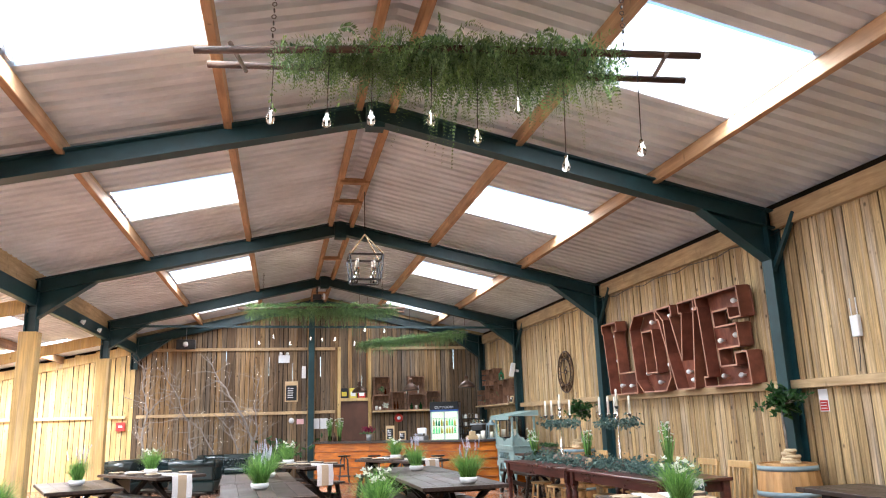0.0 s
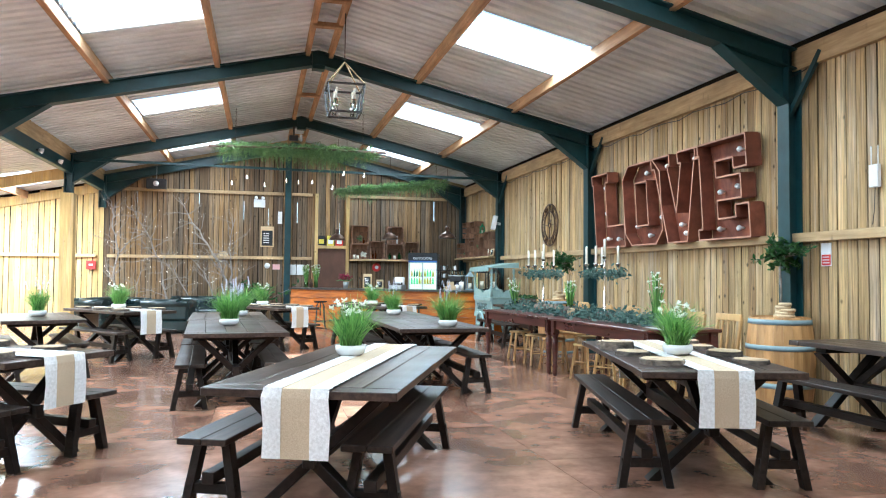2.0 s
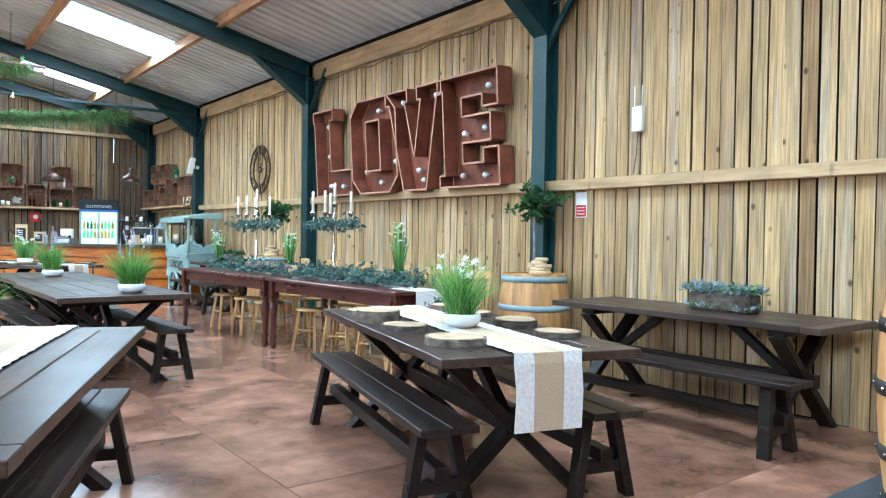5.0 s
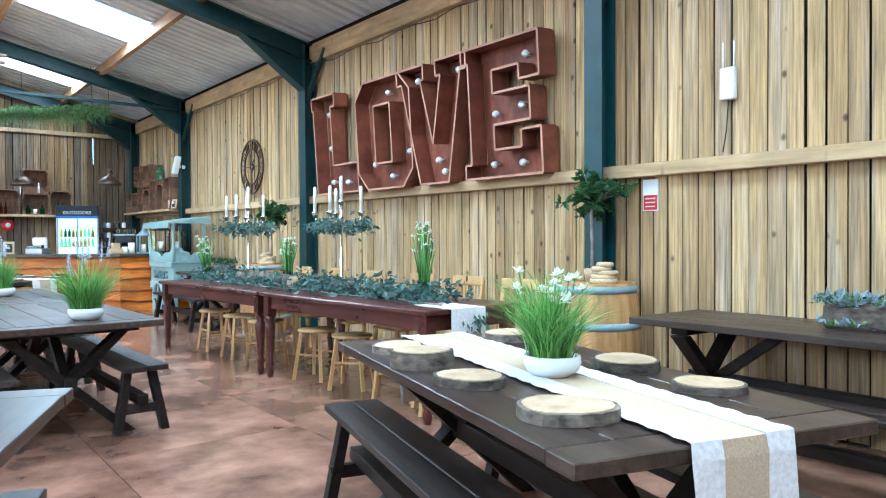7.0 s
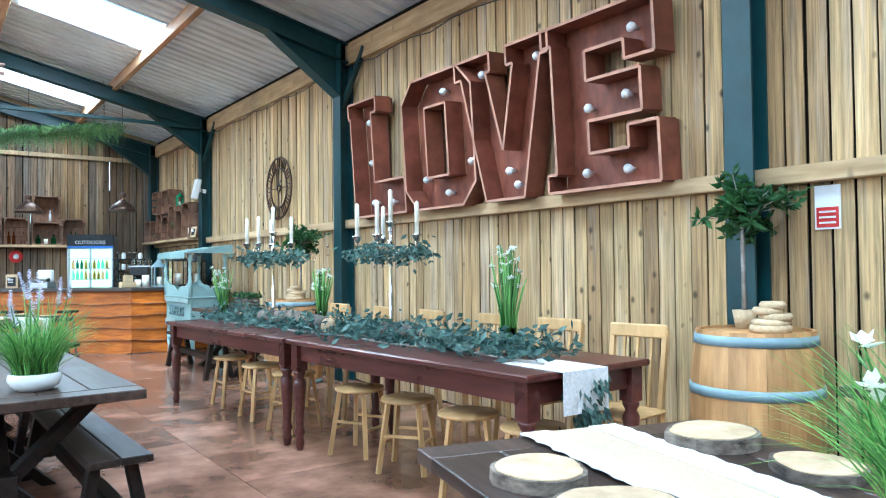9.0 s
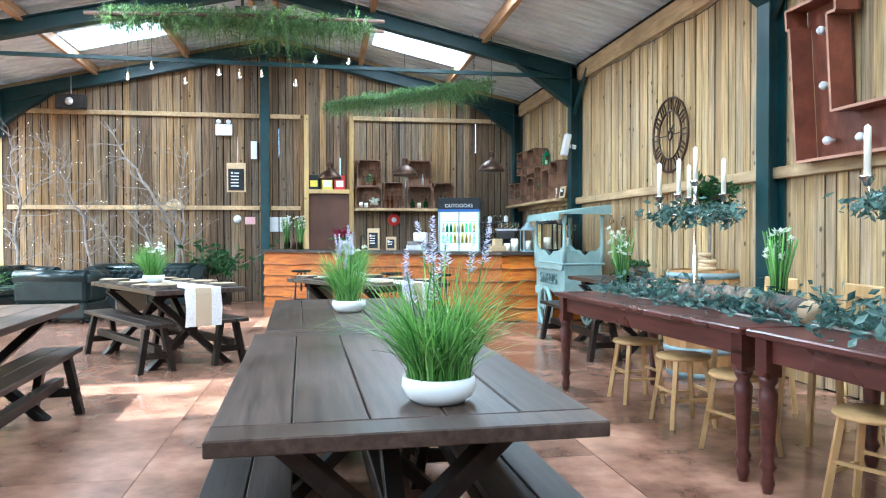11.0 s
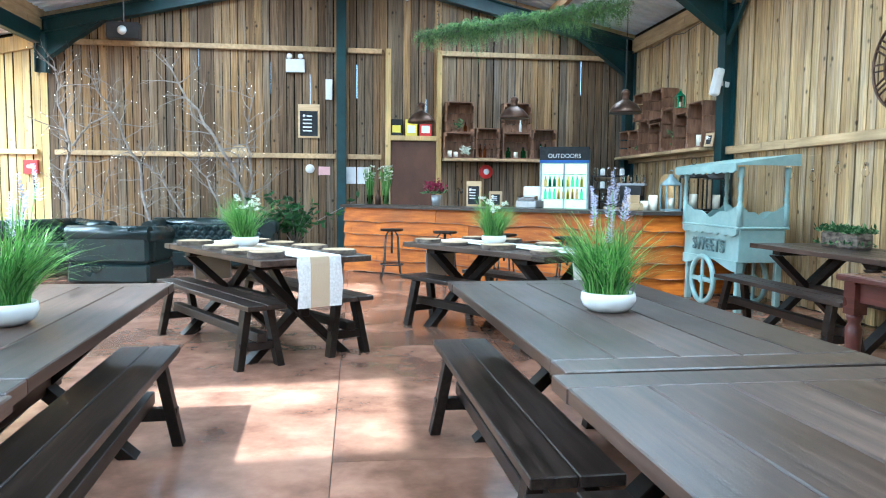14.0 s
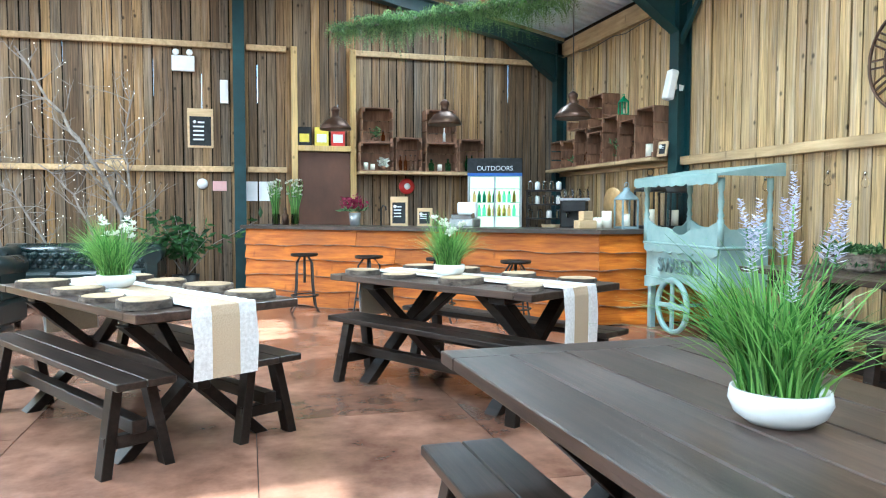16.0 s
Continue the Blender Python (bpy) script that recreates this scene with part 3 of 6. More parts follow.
# ---- picnic tables and benches ----
def planks(bm, w, L, n, z0, z1, gap=0.004, rail=0.0):
    pw = w / n
    for i in range(n):
        box(bm, -w / 2 + i * pw + gap / 2, -w / 2 + (i + 1) * pw - gap / 2, -L / 2 + rail, L / 2 - rail, z0, z1)
    return bm


def picnic_table(w=0.96, L=1.93, h=0.75):
    t = thing("picnic_table", "dark-stained plank table on crossed trestle legs", "table", None, "picnic tables")
    e = 0.13
    pw = w / 5
    for i in range(5):
        part("plank", box(B(), -w / 2 + i * pw + 0.002, -w / 2 + (i + 1) * pw - 0.002, -L / 2 + e + 0.002, L / 2 - e - 0.002, h - 0.042, h), M_PLANK, t, "", 0.004)
    for s in (-1, 1):
        part("end_plank", box(B(), -w / 2, w / 2, s * (L / 2 - e / 2) - e / 2, s * (L / 2 - e / 2) + e / 2, h - 0.044, h - 0.001), M_PLANK, t, "", 0.004)
    for s in (-1, 1):
        y = s * (L / 2 - 0.32)
        for d in (-1, 1):
            yy = y + 0.03 * d
            part("leg", beam(B(), (-d * 0.36, yy, 0), (d * 0.34, yy, h - 0.09), 0.055, 0.1, (0, 1, 0), 1), M_DARK, t, "", 0.003)
        part("bearer", box(B(), -w / 2 + 0.08, w / 2 - 0.08, y - 0.06, y + 0.06, h - 0.09, h - 0.0445), M_DARK, t, "", 0.004)
        part("brace", beam(B(), (0, y - s * 0.06, 0.36), (0, y - s * 0.5, h - 0.06), 0.06, 0.06), M_DARK, t, "", 0.003)
    part("stretcher", box(B(), -0.035, 0.035, -L / 2 + 0.2, L / 2 - 0.2, 0.31, 0.4), M_DARK, t, "", 0.004)
    return t


def bench(L=1.9, w=0.28, h=0.45):
    t = thing("bench", "dark-stained two-plank bench with splayed legs", "bench", None, "benches")
    for i in (-1, 1):
        part("plank", box(B(), i * w / 4 - w / 4 + 0.002, i * w / 4 + w / 4 - 0.002, -L / 2, L / 2, h - 0.035, h), M_BENCH, t, "", 0.004)
    for s in (-1, 1):
        y = s * (L / 2 - 0.17)
        for d in (-1, 1):
            part("leg", beam(B(), (d * 0.15, y + s * 0.03, 0), (d * 0.075, y, h - 0.036), 0.05, 0.075, (0, 1, 0), 1), M_DARK, t, "", 0.003)
        part("crosspiece", box(B(), -0.15, 0.15, y + s * 0.02 - 0.026, y + s * 0.02 + 0.026, 0.125, 0.185), M_DARK, t, "", 0.004)
    part("stretcher", box(B(), -0.035, 0.035, -L / 2 + 0.09, L / 2 - 0.09, 0.186, 0.25), M_DARK, t, "", 0.004)
    return t


TABLES = [
    # x, y, turn, width, length, benches
    (2.98, 6.22, -22, 1.02, 2.42),
    (5.4, 6.36, -15, 1.02, 2.15),
    (4.29, 10.1, 1.5, 1.02, 1.92),
    (4.25, 12.05, 2.0, 0.97, 1.92),
    (2.06, 9.86, 4, 1.0, 2.14),
    (1.91, 11.95, 3, 1.0, 2.0),
    (2.5, 15.12, 32, 0.86, 1.9),
    (4.54, 15.38, 31, 0.92, 1.8),
    (0.16, 7.47, 57, 0.92, 2.1),
    (-0.5, 12.0, 20, 0.92, 1.9),
    (0.15, 13.95, 38, 0.86, 1.9),
    (7.58, 6.2, 0, 0.78, 2.2),
    (7.42, 14.9, 0, 0.8, 1.9),
]
made_tables, made_benches = {}, {}


def put_table(x, y, turn, w, L):
    key = (w, L)
    m = pose(x, y, 0, 0, 0, turn)
    if key in made_tables:
        copy_thing(made_tables[key], m)
    else:
        made_tables[key] = picnic_table(w, L)
        made_tables[key].matrix_basis = m


def put_bench(x, y, turn, L=1.9):
    m = pose(x, y, 0, 0, 0, turn)
    if L in made_benches:
        copy_thing(made_benches[L], m)
    else:
        made_benches[L] = bench(L)
        made_benches[L].matrix_basis = m


for i, (x, y, turn, w, L) in enumerate(TABLES):
    put_table(x, y, turn, w, L)
    c, s = math.cos(radians(turn)), math.sin(radians(turn))
    dl, dr = (0.58, 0.32) if i == 0 else (0.33, 0.4) if i == 7 else (w / 2 - 0.06, w / 2 - 0.1)
    if i < 11:
        bl = 2.1 if L > 2.05 else 1.85
        put_bench(x + c * dr, y + s * dr, turn, bl)
        put_bench(x - c * dl, y - s * dl, turn, bl)
put_bench(6.98, 6.15, 0, 2.1)
put_bench(6.82, 14.95, 0, 1.85)


def on_table(i, u, v, z=0.75, turn=0):
    x, y, a, w, L = TABLES[i]
    return pose(x, y, z, 0, 0, a) @ pose(u, v, 0, 0, 0, turn)


def runner(i, hang=0.34, width=0.32, off=0.0):
    """A burlap runner with lace edges that lies on the table and hangs over both ends."""
    x, y, a, w, L = TABLES[i]
    t = thing("table_runner", "natural burlap table runner with white lace edges", "table runner", on_table(i, off, 0), "table runners")
    r = random.Random(i)

    def strip(x0, x1, lift, rag, mat, name):
        bm = B()
        path = [(-L / 2 - 0.012, -hang), (-L / 2 - 0.014, -hang * 0.5), (-L / 2 - 0.012, -0.04), (-L / 2 - 0.006, 0.004)]
        n = 64
        path += [(-L / 2 + 0.02 + (L - 0.04) * k / n, 0.006) for k in range(n + 1)]
        path += [(L / 2 + 0.006, 0.004), (L / 2 + 0.012, -0.04), (L / 2 + 0.014, -hang * 0.5), (L / 2 + 0.012, -hang)]
        top, low = [], []
        for k, (py, pz) in enumerate(path):
            out = pz < 0
            sy = -1 if py < 0 else 1
            wv = rag * (1.2 * math.sin(k * 2.1) + 0.5 * r.uniform(-1, 1))
            xs = (x0 + (wv if x0 < 0 else 0), x1 + (wv if x1 > 0 else 0))
            oy, oz = (sy * lift, 0) if out else (0, lift)
            ty, tz = (sy * 0.003, 0) if out else (0, 0.003)
            low.append([bm.verts.new((q, py + oy, pz + oz)) for q in xs])
            top.append([bm.verts.new((q, py + oy + ty, pz + oz + tz)) for q in xs])
        for p, q, u, v in zip(top, top[1:], low, low[1:]):
            bm.faces.new((p[0], p[1], q[1], q[0]))
            bm.faces.new((u[1], u[0], v[0], v[1]))
            bm.faces.new((p[0], q[0], v[0], u[0]))
            bm.faces.new((q[1], p[1], u[1], v[1]))
        for p, u in ((top[0], low[0]), (top[-1], low[-1])):
            bm.faces.new((p[0], p[1], u[1], u[0]))
        part(name, bm, mat, t)

    strip(-width / 2, width / 2, 0.0, 0.0, M_BURL, "burlap")
    strip(-width / 2 - 0.012, -width / 2 + 0.085, 0.004, 0.006, M_LACE, "lace")
    strip(width / 2 - 0.085, width / 2 + 0.012, 0.004, 0.006, M_LACE, "lace")


for i in (0, 1, 6, 7, 8, 10):
    runner(i)


def log_slice(r, h, seed):
    rn = random.Random(seed)
    t = thing("log_slice", "round slice of log with bark edge used as a place mat", "log slice", None, "log slices")
    n = 40
    a1, a2 = rn.uniform(0, 6), rn.uniform(0, 6)
    rad = [r * (1 + 0.07 * math.sin(4 * math.pi * k / n + a1) + 0.035 * math.sin(6 * math.pi * k / n + a2) + rn.uniform(-0.02, 0.02)) for k in range(n)]
    for name, mat, k0, z0, z1 in (("bark", M_BARK, 1.0, 0, h - 0.003), ("wood", M_CUT, 0.905, 0.001, h)):
        bm = B()
        lo = [bm.verts.new((rad[k] * k0 * math.cos(2 * math.pi * k / n), rad[k] * k0 * math.sin(2 * math.pi * k / n), z0)) for k in range(n)]
        hi = [bm.verts.new((v.co.x * 0.98, v.co.y * 0.98, z1)) for v in lo]
        bm.faces.new(list(reversed(lo)))
        bm.faces.new(hi)
        for k in range(n):
            bm.faces.new((lo[k], lo[(k + 1) % n], hi[(k + 1) % n], hi[k]))
        part(name, bm, mat, t)
    return t


slices = [log_slice(0.128, 0.034, 1), log_slice(0.138, 0.042, 2), log_slice(0.122, 0.07, 3), log_slice(0.118, 0.028, 4), log_slice(0.142, 0.038, 5)]
SL = {1: [(-.3, -.72, 1), (-.34, -.12, 0), (-.36, .22, 2), (-.33, .68, 0), (.34, -.6, 0), (.33, -.1, 1), (.34, .4, 0), (.32, .8, 1)],
      6: [(-.28, -.7, 1), (-.3, -.35, 0), (-.28, .1, 0), (-.3, .6, 1), (.28, -.7, 0), (.3, -.3, 1), (.28, .2, 0), (.29, .65, 0)],
      7: [(-.29, -.75, 0), (-.3, -.2, 1), (-.3, .3, 0), (-.3, .75, 0), (.3, -.7, 0), (.29, -.2, 0), (.3, .3, 1), (.3, .75, 0)],
      8: [(-.3, -.7, 1), (-.3, -.2, 0), (-.3, .3, 0), (.3, -.6, 0), (.3, 0, 1), (.3, .5, 0)],
      10: [(-.28, -.6, 0), (-.28, 0, 1), (-.28, .6, 0), (.28, -.6, 1), (.28, 0, 0), (.28, .6, 0)]}
used = set()
for i, rows in SL.items():
    for n, (u, v, kind) in enumerate(rows):
        kind = {0: (0, 3), 1: (1, 4), 2: (2, 2)}[kind][(n + i) % 2]
        m = on_table(i, u + 0.015 * math.sin(5 * n + i), v + 0.03 * math.sin(3 * n + 2 * i), 0.751, 67 * n + 31 * i)
        if kind in used:
            copy_thing(slices[kind], m)
        else:
            used.add(kind)
            slices[kind].matrix_basis = m


def grass_bowl(flower, seed, n=600, tall=0.33):
    rn = random.Random(seed)
    lab = {"white": "white ceramic bowl of grass with white flowers", "lavender": "white ceramic bowl of grass with lavender spikes", "": "white ceramic bowl of bright green grass"}[flower]
    t = thing("potted_grass", lab, "plant", None, "grass bowls on the tables")
    part("bowl", lathe(B(), [(0.0, 0.0), (0.07, 0.0), (0.097, 0.02), (0.109, 0.047), (0.105, 0.074), (0.098, 0.076), (0.096, 0.064), (0.0, 0.06)], 32), M_BOWL, t, "white glazed bowl")
    bm = B()
    tufts = [(rn.uniform(0, 6.283), 0.07 * math.sqrt(rn.random()), rn.uniform(0.75, 1.1)) for _ in range(16)]
    for _ in range(n):
        ta, tr, th = rn.choice(tufts)
        p = Vector((tr * math.cos(ta) + rn.gauss(0, 0.014), tr * math.sin(ta) + rn.gauss(0, 0.014), 0.06))
        a = ta + rn.gauss(0, 0.75) if tr > 0.02 else rn.uniform(0, 6.283)
        out = Vector((math.cos(a), math.sin(a), 0))
        H = tall * th * rn.uniform(0.55, 1.08)
        lean = rn.random()
        spread = (0.045 + tr * 1.9) * rn.uniform(0.4, 1.35) + 0.2 * lean ** 3
        fall = H * 0.62 * max(0.0, lean - 0.45) * rn.uniform(0.5, 1.6)
        w = rn.uniform(0.0014, 0.0042)
        kink = Vector((rn.gauss(0, 1), rn.gauss(0, 1), 0)) * 0.022
        twist = rn.gauss(0, 0.7)
        side = Vector((-math.sin(a + twist), math.cos(a + twist), 0)) * w
        prev = None
        segs = 6
        for k in range(segs + 1):
            q = k / segs
            c = p + out * spread * (q ** 1.7) + kink * math.sin(q * 4.2) * q + Vector((0, 0, H * (1.12 * q - 0.12 * q * q) - fall * q ** 3.4))
            ww = side * (1.02 - q) ** 0.55
            cur = (bm.verts.new(c - ww), bm.verts.new(c + ww))
            if prev:
                f = bm.faces.new((prev[0], prev[1], cur[1], cur[0]))
                f.smooth = True
            prev = cur
    part("grass", bm, M_GRASS, t, "bright green grass blades", 0, None, False)
    if flower:
        bm = B()
        bs = B()
        for _ in range(9 if flower == "lavender" else 13):
            a, rr = rn.uniform(0, 6.283), rn.uniform(0.02, 0.15)
            top = Vector((rr * math.cos(a), rr * math.sin(a), tall + (rn.uniform(0.0, 0.15) if flower == "lavender" else rn.uniform(-0.05, 0.06))))
            tube(bs, [(top.x * .3, top.y * .3, 0.06), (top.x * .7, top.y * .7, top.z * .6), top], 0.0022, 4)
            if flower == "white":
                for j in range(9):
                    d = Vector((rn.uniform(-1, 1), rn.uniform(-1, 1), rn.uniform(-.2, 1)))
                    leaf(bm, top, d, Vector((0.2, 0.1, 1)), 0.034, 0.026)
            else:
                lean = Vector((top.x * 1.2 + rn.gauss(0, .12), top.y * 1.2 + rn.gauss(0, .12), 1)).normalized()
                for j in range(58):
                    q = j / 58
                    d = Vector((math.cos(j * 2.4), math.sin(j * 2.4), rn.uniform(.1, .8)))
                    leaf(bm, top + lean * (-0.06 + 0.13 * q), d, Vector((0, 0, 1)), 0.021 * (1.15 - q * .7) * rn.uniform(.6, 1.25), 0.01)
        part("flower_stalks", bs, M_GRASS, t)
        part("flowers", bm, M_FLOWER if flower == "white" else M_LAV, t, "", 0, None, False)
    return t


for i, u, v, fl, sd in ((0, -0.13, 0.28, "white", 1), (1, -0.02, -0.17, "white", 2), (2, 0.11, -0.66, "lavender", 3), (3, 0.0, -0.03, "lavender", 4),
                        (4, -0.05, 0.1, "lavender", 5), (6, -0.05, 0.15, "white", 6), (7, -0.02, 0.14, "white", 7), (8, -0.05, 0.2, "", 8),
                        (9, 0.0, 0.0, "lavender", 9), (10, 0.0, 0.0, "white", 10), (5, 0.15, -0.1, "lavender", 11)):
    g = grass_bowl(fl, sd)
    g.matrix_basis = on_table(i, u, v, 0.7615 if i in (0, 1, 6, 7, 8, 10) else 0.751, sd * 47)

# ---- the long dining tables by the wall ----
def farm_table(L=2.4, w=0.92, h=0.78):
    t = thing("dining_table", "dark mahogany dining table with turned legs", "table", None, "long dining tables")
    part("tabletop", box(B(), -w / 2, w / 2, -L / 2, L / 2, h - 0.035, h), M_MAHOG, t, "", 0.008)
    for s in (-1, 1):
        part("apron", box(B(), s * (w / 2 - 0.075) - 0.012, s * (w / 2 - 0.075) + 0.012, -L / 2 + 0.12, L / 2 - 0.12, h - 0.15, h - 0.036), M_MAHOG, t)
        part("apron", box(B(), -w / 2 + 0.12, w / 2 - 0.12, s * (L / 2 - 0.075) - 0.012, s * (L / 2 - 0.075) + 0.012, h - 0.15, h - 0.036), M_MAHOG, t)
        for d in (-1, 1):
            m = pose(d * (w / 2 - 0.075), s * (L / 2 - 0.075), 0)
            bm = lathe(B(), [(0.022, 0), (0.034, 0.05), (0.026, 0.1), (0.042, 0.13), (0.028, 0.16), (0.042, 0.4), (0.046, 0.48), (0.03, 0.51), (0.045, 0.54), (0.045, 0.56)], 14)
            box(bm, -0.042, 0.042, -0.042, 0.042, 0.56, h - 0.036)
            part("leg", bm, M_MAHOG, t, "", 0, m)
    return t


FT = farm_table()
FT.matrix_basis = pose(6.62, 9.42, 0, 0, 0, 3)
copy_thing(FT, pose(6.47, 11.86, 0, 0, 0, 4))


def stool():
    t = thing("wooden_stool", "pale beech wooden stool with stretchers", "stool", None, "pale stools at the long tables")
    part("seat", lathe(B(), [(0.0, 0.43), (0.165, 0.43), (0.175, 0.44), (0.17, 0.455), (0.0, 0.452)], 18), M_BEECH, t)
    for a in range(4):
        c, s = math.cos(radians(45 + 90 * a)), math.sin(radians(45 + 90 * a))
        part("leg", beam(B(), (c * 0.21, s * 0.21, 0), (c * 0.14, s * 0.14, 0.43), 0.028, 0.028), M_BEECH, t)
        c2, s2 = math.cos(radians(135 + 90 * a)), math.sin(radians(135 + 90 * a))
        part("stretcher", beam(B(), (c * 0.18, s * 0.18, 0.18 + 0.05 * (a % 2)), (c2 * 0.18, s2 * 0.18, 0.18 + 0.05 * (a % 2)), 0.016, 0.016), M_BEECH, t)
    return t


def chair():
    t = thing("dining_chair", "pale beech dining chair with a spindle back", "chair", None, "beech chairs behind the long tables")
    part("seat", box(B(), -0.2, 0.2, -0.2, 0.2, 0.43, 0.455), M_BEECH, t, "", 0.01)
    for sx in (-1, 1):
        part("leg", beam(B(), (-0.2, sx * 0.19, 0), (-0.17, sx * 0.17, 0.43), 0.032, 0.032), M_BEECH, t)
        part("leg", beam(B(), (0.22, sx * 0.19, 0), (0.18, sx * 0.17, 0.43), 0.032, 0.032), M_BEECH, t)
        part("back_post", beam(B(), (0.18, sx * 0.17, 0.455), (0.25, sx * 0.175, 0.9), 0.03, 0.03), M_BEECH, t)
    part("top_rail", box(B(), 0.225, 0.25, -0.19, 0.19, 0.85, 0.93), M_BEECH, t, "", 0.008)
    for k in (-0.09, 0, 0.09):
        part("spindle", beam(B(), (0.185, k, 0.455), (0.238, k, 0.85), 0.016, 0.016), M_BEECH, t)
    return t


st = stool()
pts = [(6.4, 12.5), (6.41, 11.8), (6.42, 11.15), (6.48, 10.2), (6.52, 9.65), (6.54, 9.05), (6.58, 8.55)]
st.matrix_basis = pose(*pts[0], 0)
for n, p in enumerate(pts[1:]):
    copy_thing(st, pose(*p, 0, 0, 0, 13 * n))
ch = chair()
pts = [(7.08, 12.1), (7.1, 11.35), (7.12, 10.6), (7.17, 9.85), (7.2, 9.2), (7.22, 8.55)]
ch.matrix_basis = pose(*pts[0], 0)
for n, p in enumerate(pts[1:]):
    copy_thing(ch, pose(*p, 0, 0, 0, 4 * n - 8))


def foliage(bm, rn, n, place, size, hang=0.4, wid=0.35):
    for _ in range(n):
        p, d = place(rn)
        L = size * rn.uniform(0.6, 1.4)
        leaf(bm, p, d, Vector((rn.uniform(-1, 1), rn.uniform(-1, 1), rn.uniform(0, 1))), L, L * wid)
    return bm


rn = random.Random(11)
# eucalyptus garland along the tables
def garland_place(r):
    y = r.uniform(8.5, 12.85)
    x = 6.64 - (y - 9) * 0.055 + r.gauss(0, 0.13)
    return Vector((x, y, 0.785 + abs(r.gauss(0, 0.06)))), Vector((r.uniform(-1, 1), r.uniform(-1, 1), r.uniform(-0.1, 0.7)))


gar = thing("garland", "eucalyptus garland lying along the dining tables", "garland")
part("stem", tube(B(), [(6.52 - (y - 9) * 0.055 + 0.04 * math.sin(y * 5), y, 0.79) for y in [8.4 + 0.26 * k for k in range(17)]], 0.008), M_TWIG, gar)
part("leaves", foliage(B(), rn, 3000, garland_place, 0.06, wid=0.5), M_EUC, gar, "", 0, None, False)
bm = B()
for _ in range(220):
    y = 8.42 + rn.gauss(0, 0.03) - 0.22
    leaf(bm, Vector((6.62 + rn.gauss(0, 0.05), y, 0.75 - rn.uniform(0, 0.28))), Vector((rn.uniform(-.6, .6), -rn.random(), -1)), Vector((0, 1, 0.3)), 0.06, 0.03)
part("trailing_leaves", bm, M_EUC, gar, "", 0, None, False)
cl = thing("table_cloth", "white lace cloth hanging over the table end", "table runner")
part("cloth", box(B(), 6.42, 6.72, 8.17, 8.6, 0.7805, 0.784), M_LACE, cl)
part("drop", box(B(), 6.42, 6.72, 8.164, 8.17, 0.58, 0.784), M_LACE, cl)


def log(x, y, L, r, turn):
    t = thing("birch_log", "short birch log lying on the dining table", "log", pose(x, y, 0.785 + r, 0, 90, turn), "birch logs")
    part("bark", lathe(B(), [(r * .97, -L / 2), (r * 1.02, -L / 5), (r * .98, L / 5), (r, L / 2)], 14), M_BARK, t)
    for s in (-1, 1):
        part("cut_end", lathe(B(), [(0.0, s * L / 2), (r * .93, s * L / 2), (r * .93, s * (L / 2 + 0.003)), (0.0, s * (L / 2 + 0.003))], 14), M_CUT, t)


for a in ((6.5, 12.55, .5, .065, 80), (6.5, 11.55, .55, .07, 105), (6.5, 10.85, .5, .065, 78), (6.6, 9.8, .4, .06, 98)):
    log(*a)


def candelabra(x, y):
    t = thing("candelabra", "tall silver five-arm candelabra with ivory candles and greenery", "candelabra", pose(x, y, 0.785), "candelabras")
    part("stem", lathe(B(), [(0.11, 0), (0.11, 0.012), (0.03, 0.04), (0.016, 0.1), (0.02, 0.3), (0.014, 0.32), (0.014, 0.62), (0.03, 0.66), (0.014, 0.7), (0.02, 0.8)], 16), M_SILVER, t)
    for k in range(5):
        a = 1.2566 * k
        r = 0.24 if k else 0.0
        c, s = r * math.cos(a), r * math.sin(a)
        zb = 0.72 if k else 0.82
        if k:
            part("arm", tube(B(), [(0, 0, 0.6), (c * .5, s * .5, 0.58), (c * .95, s * .95, 0.62), (c, s, 0.7)], 0.009), M_SILVER, t)
        part("cup", lathe(B(), [(0.012, zb - 0.05), (0.035, zb - 0.01), (0.035, zb), (0.012, zb)], 12, pose(c, s, 0)), M_SILVER, t)
        part("candle", lathe(B(), [(0.016, zb), (0.0155, zb + 0.22), (0.0, zb + 0.235)], 10, pose(c, s, 0)), M_WAX, t)
    r2 = random.Random(int(x * 100))

    def ring(r):
        a = r.uniform(0, 6.283)
        q = 0.22 + r.gauss(0, 0.06)
        return Vector((q * math.cos(a), q * math.sin(a), 0.6 + r.gauss(0, 0.035))), Vector((r.uniform(-1, 1), r.uniform(-1, 1), r.uniform(-1, .4)))
    part("leaves", foliage(B(), r2, 520, ring, 0.055, wid=0.45), M_EUC, t, "blue-green ring of leaves", 0, None, False)


candelabra(6.74, 10.2)
candelabra(6.6, 12.0)


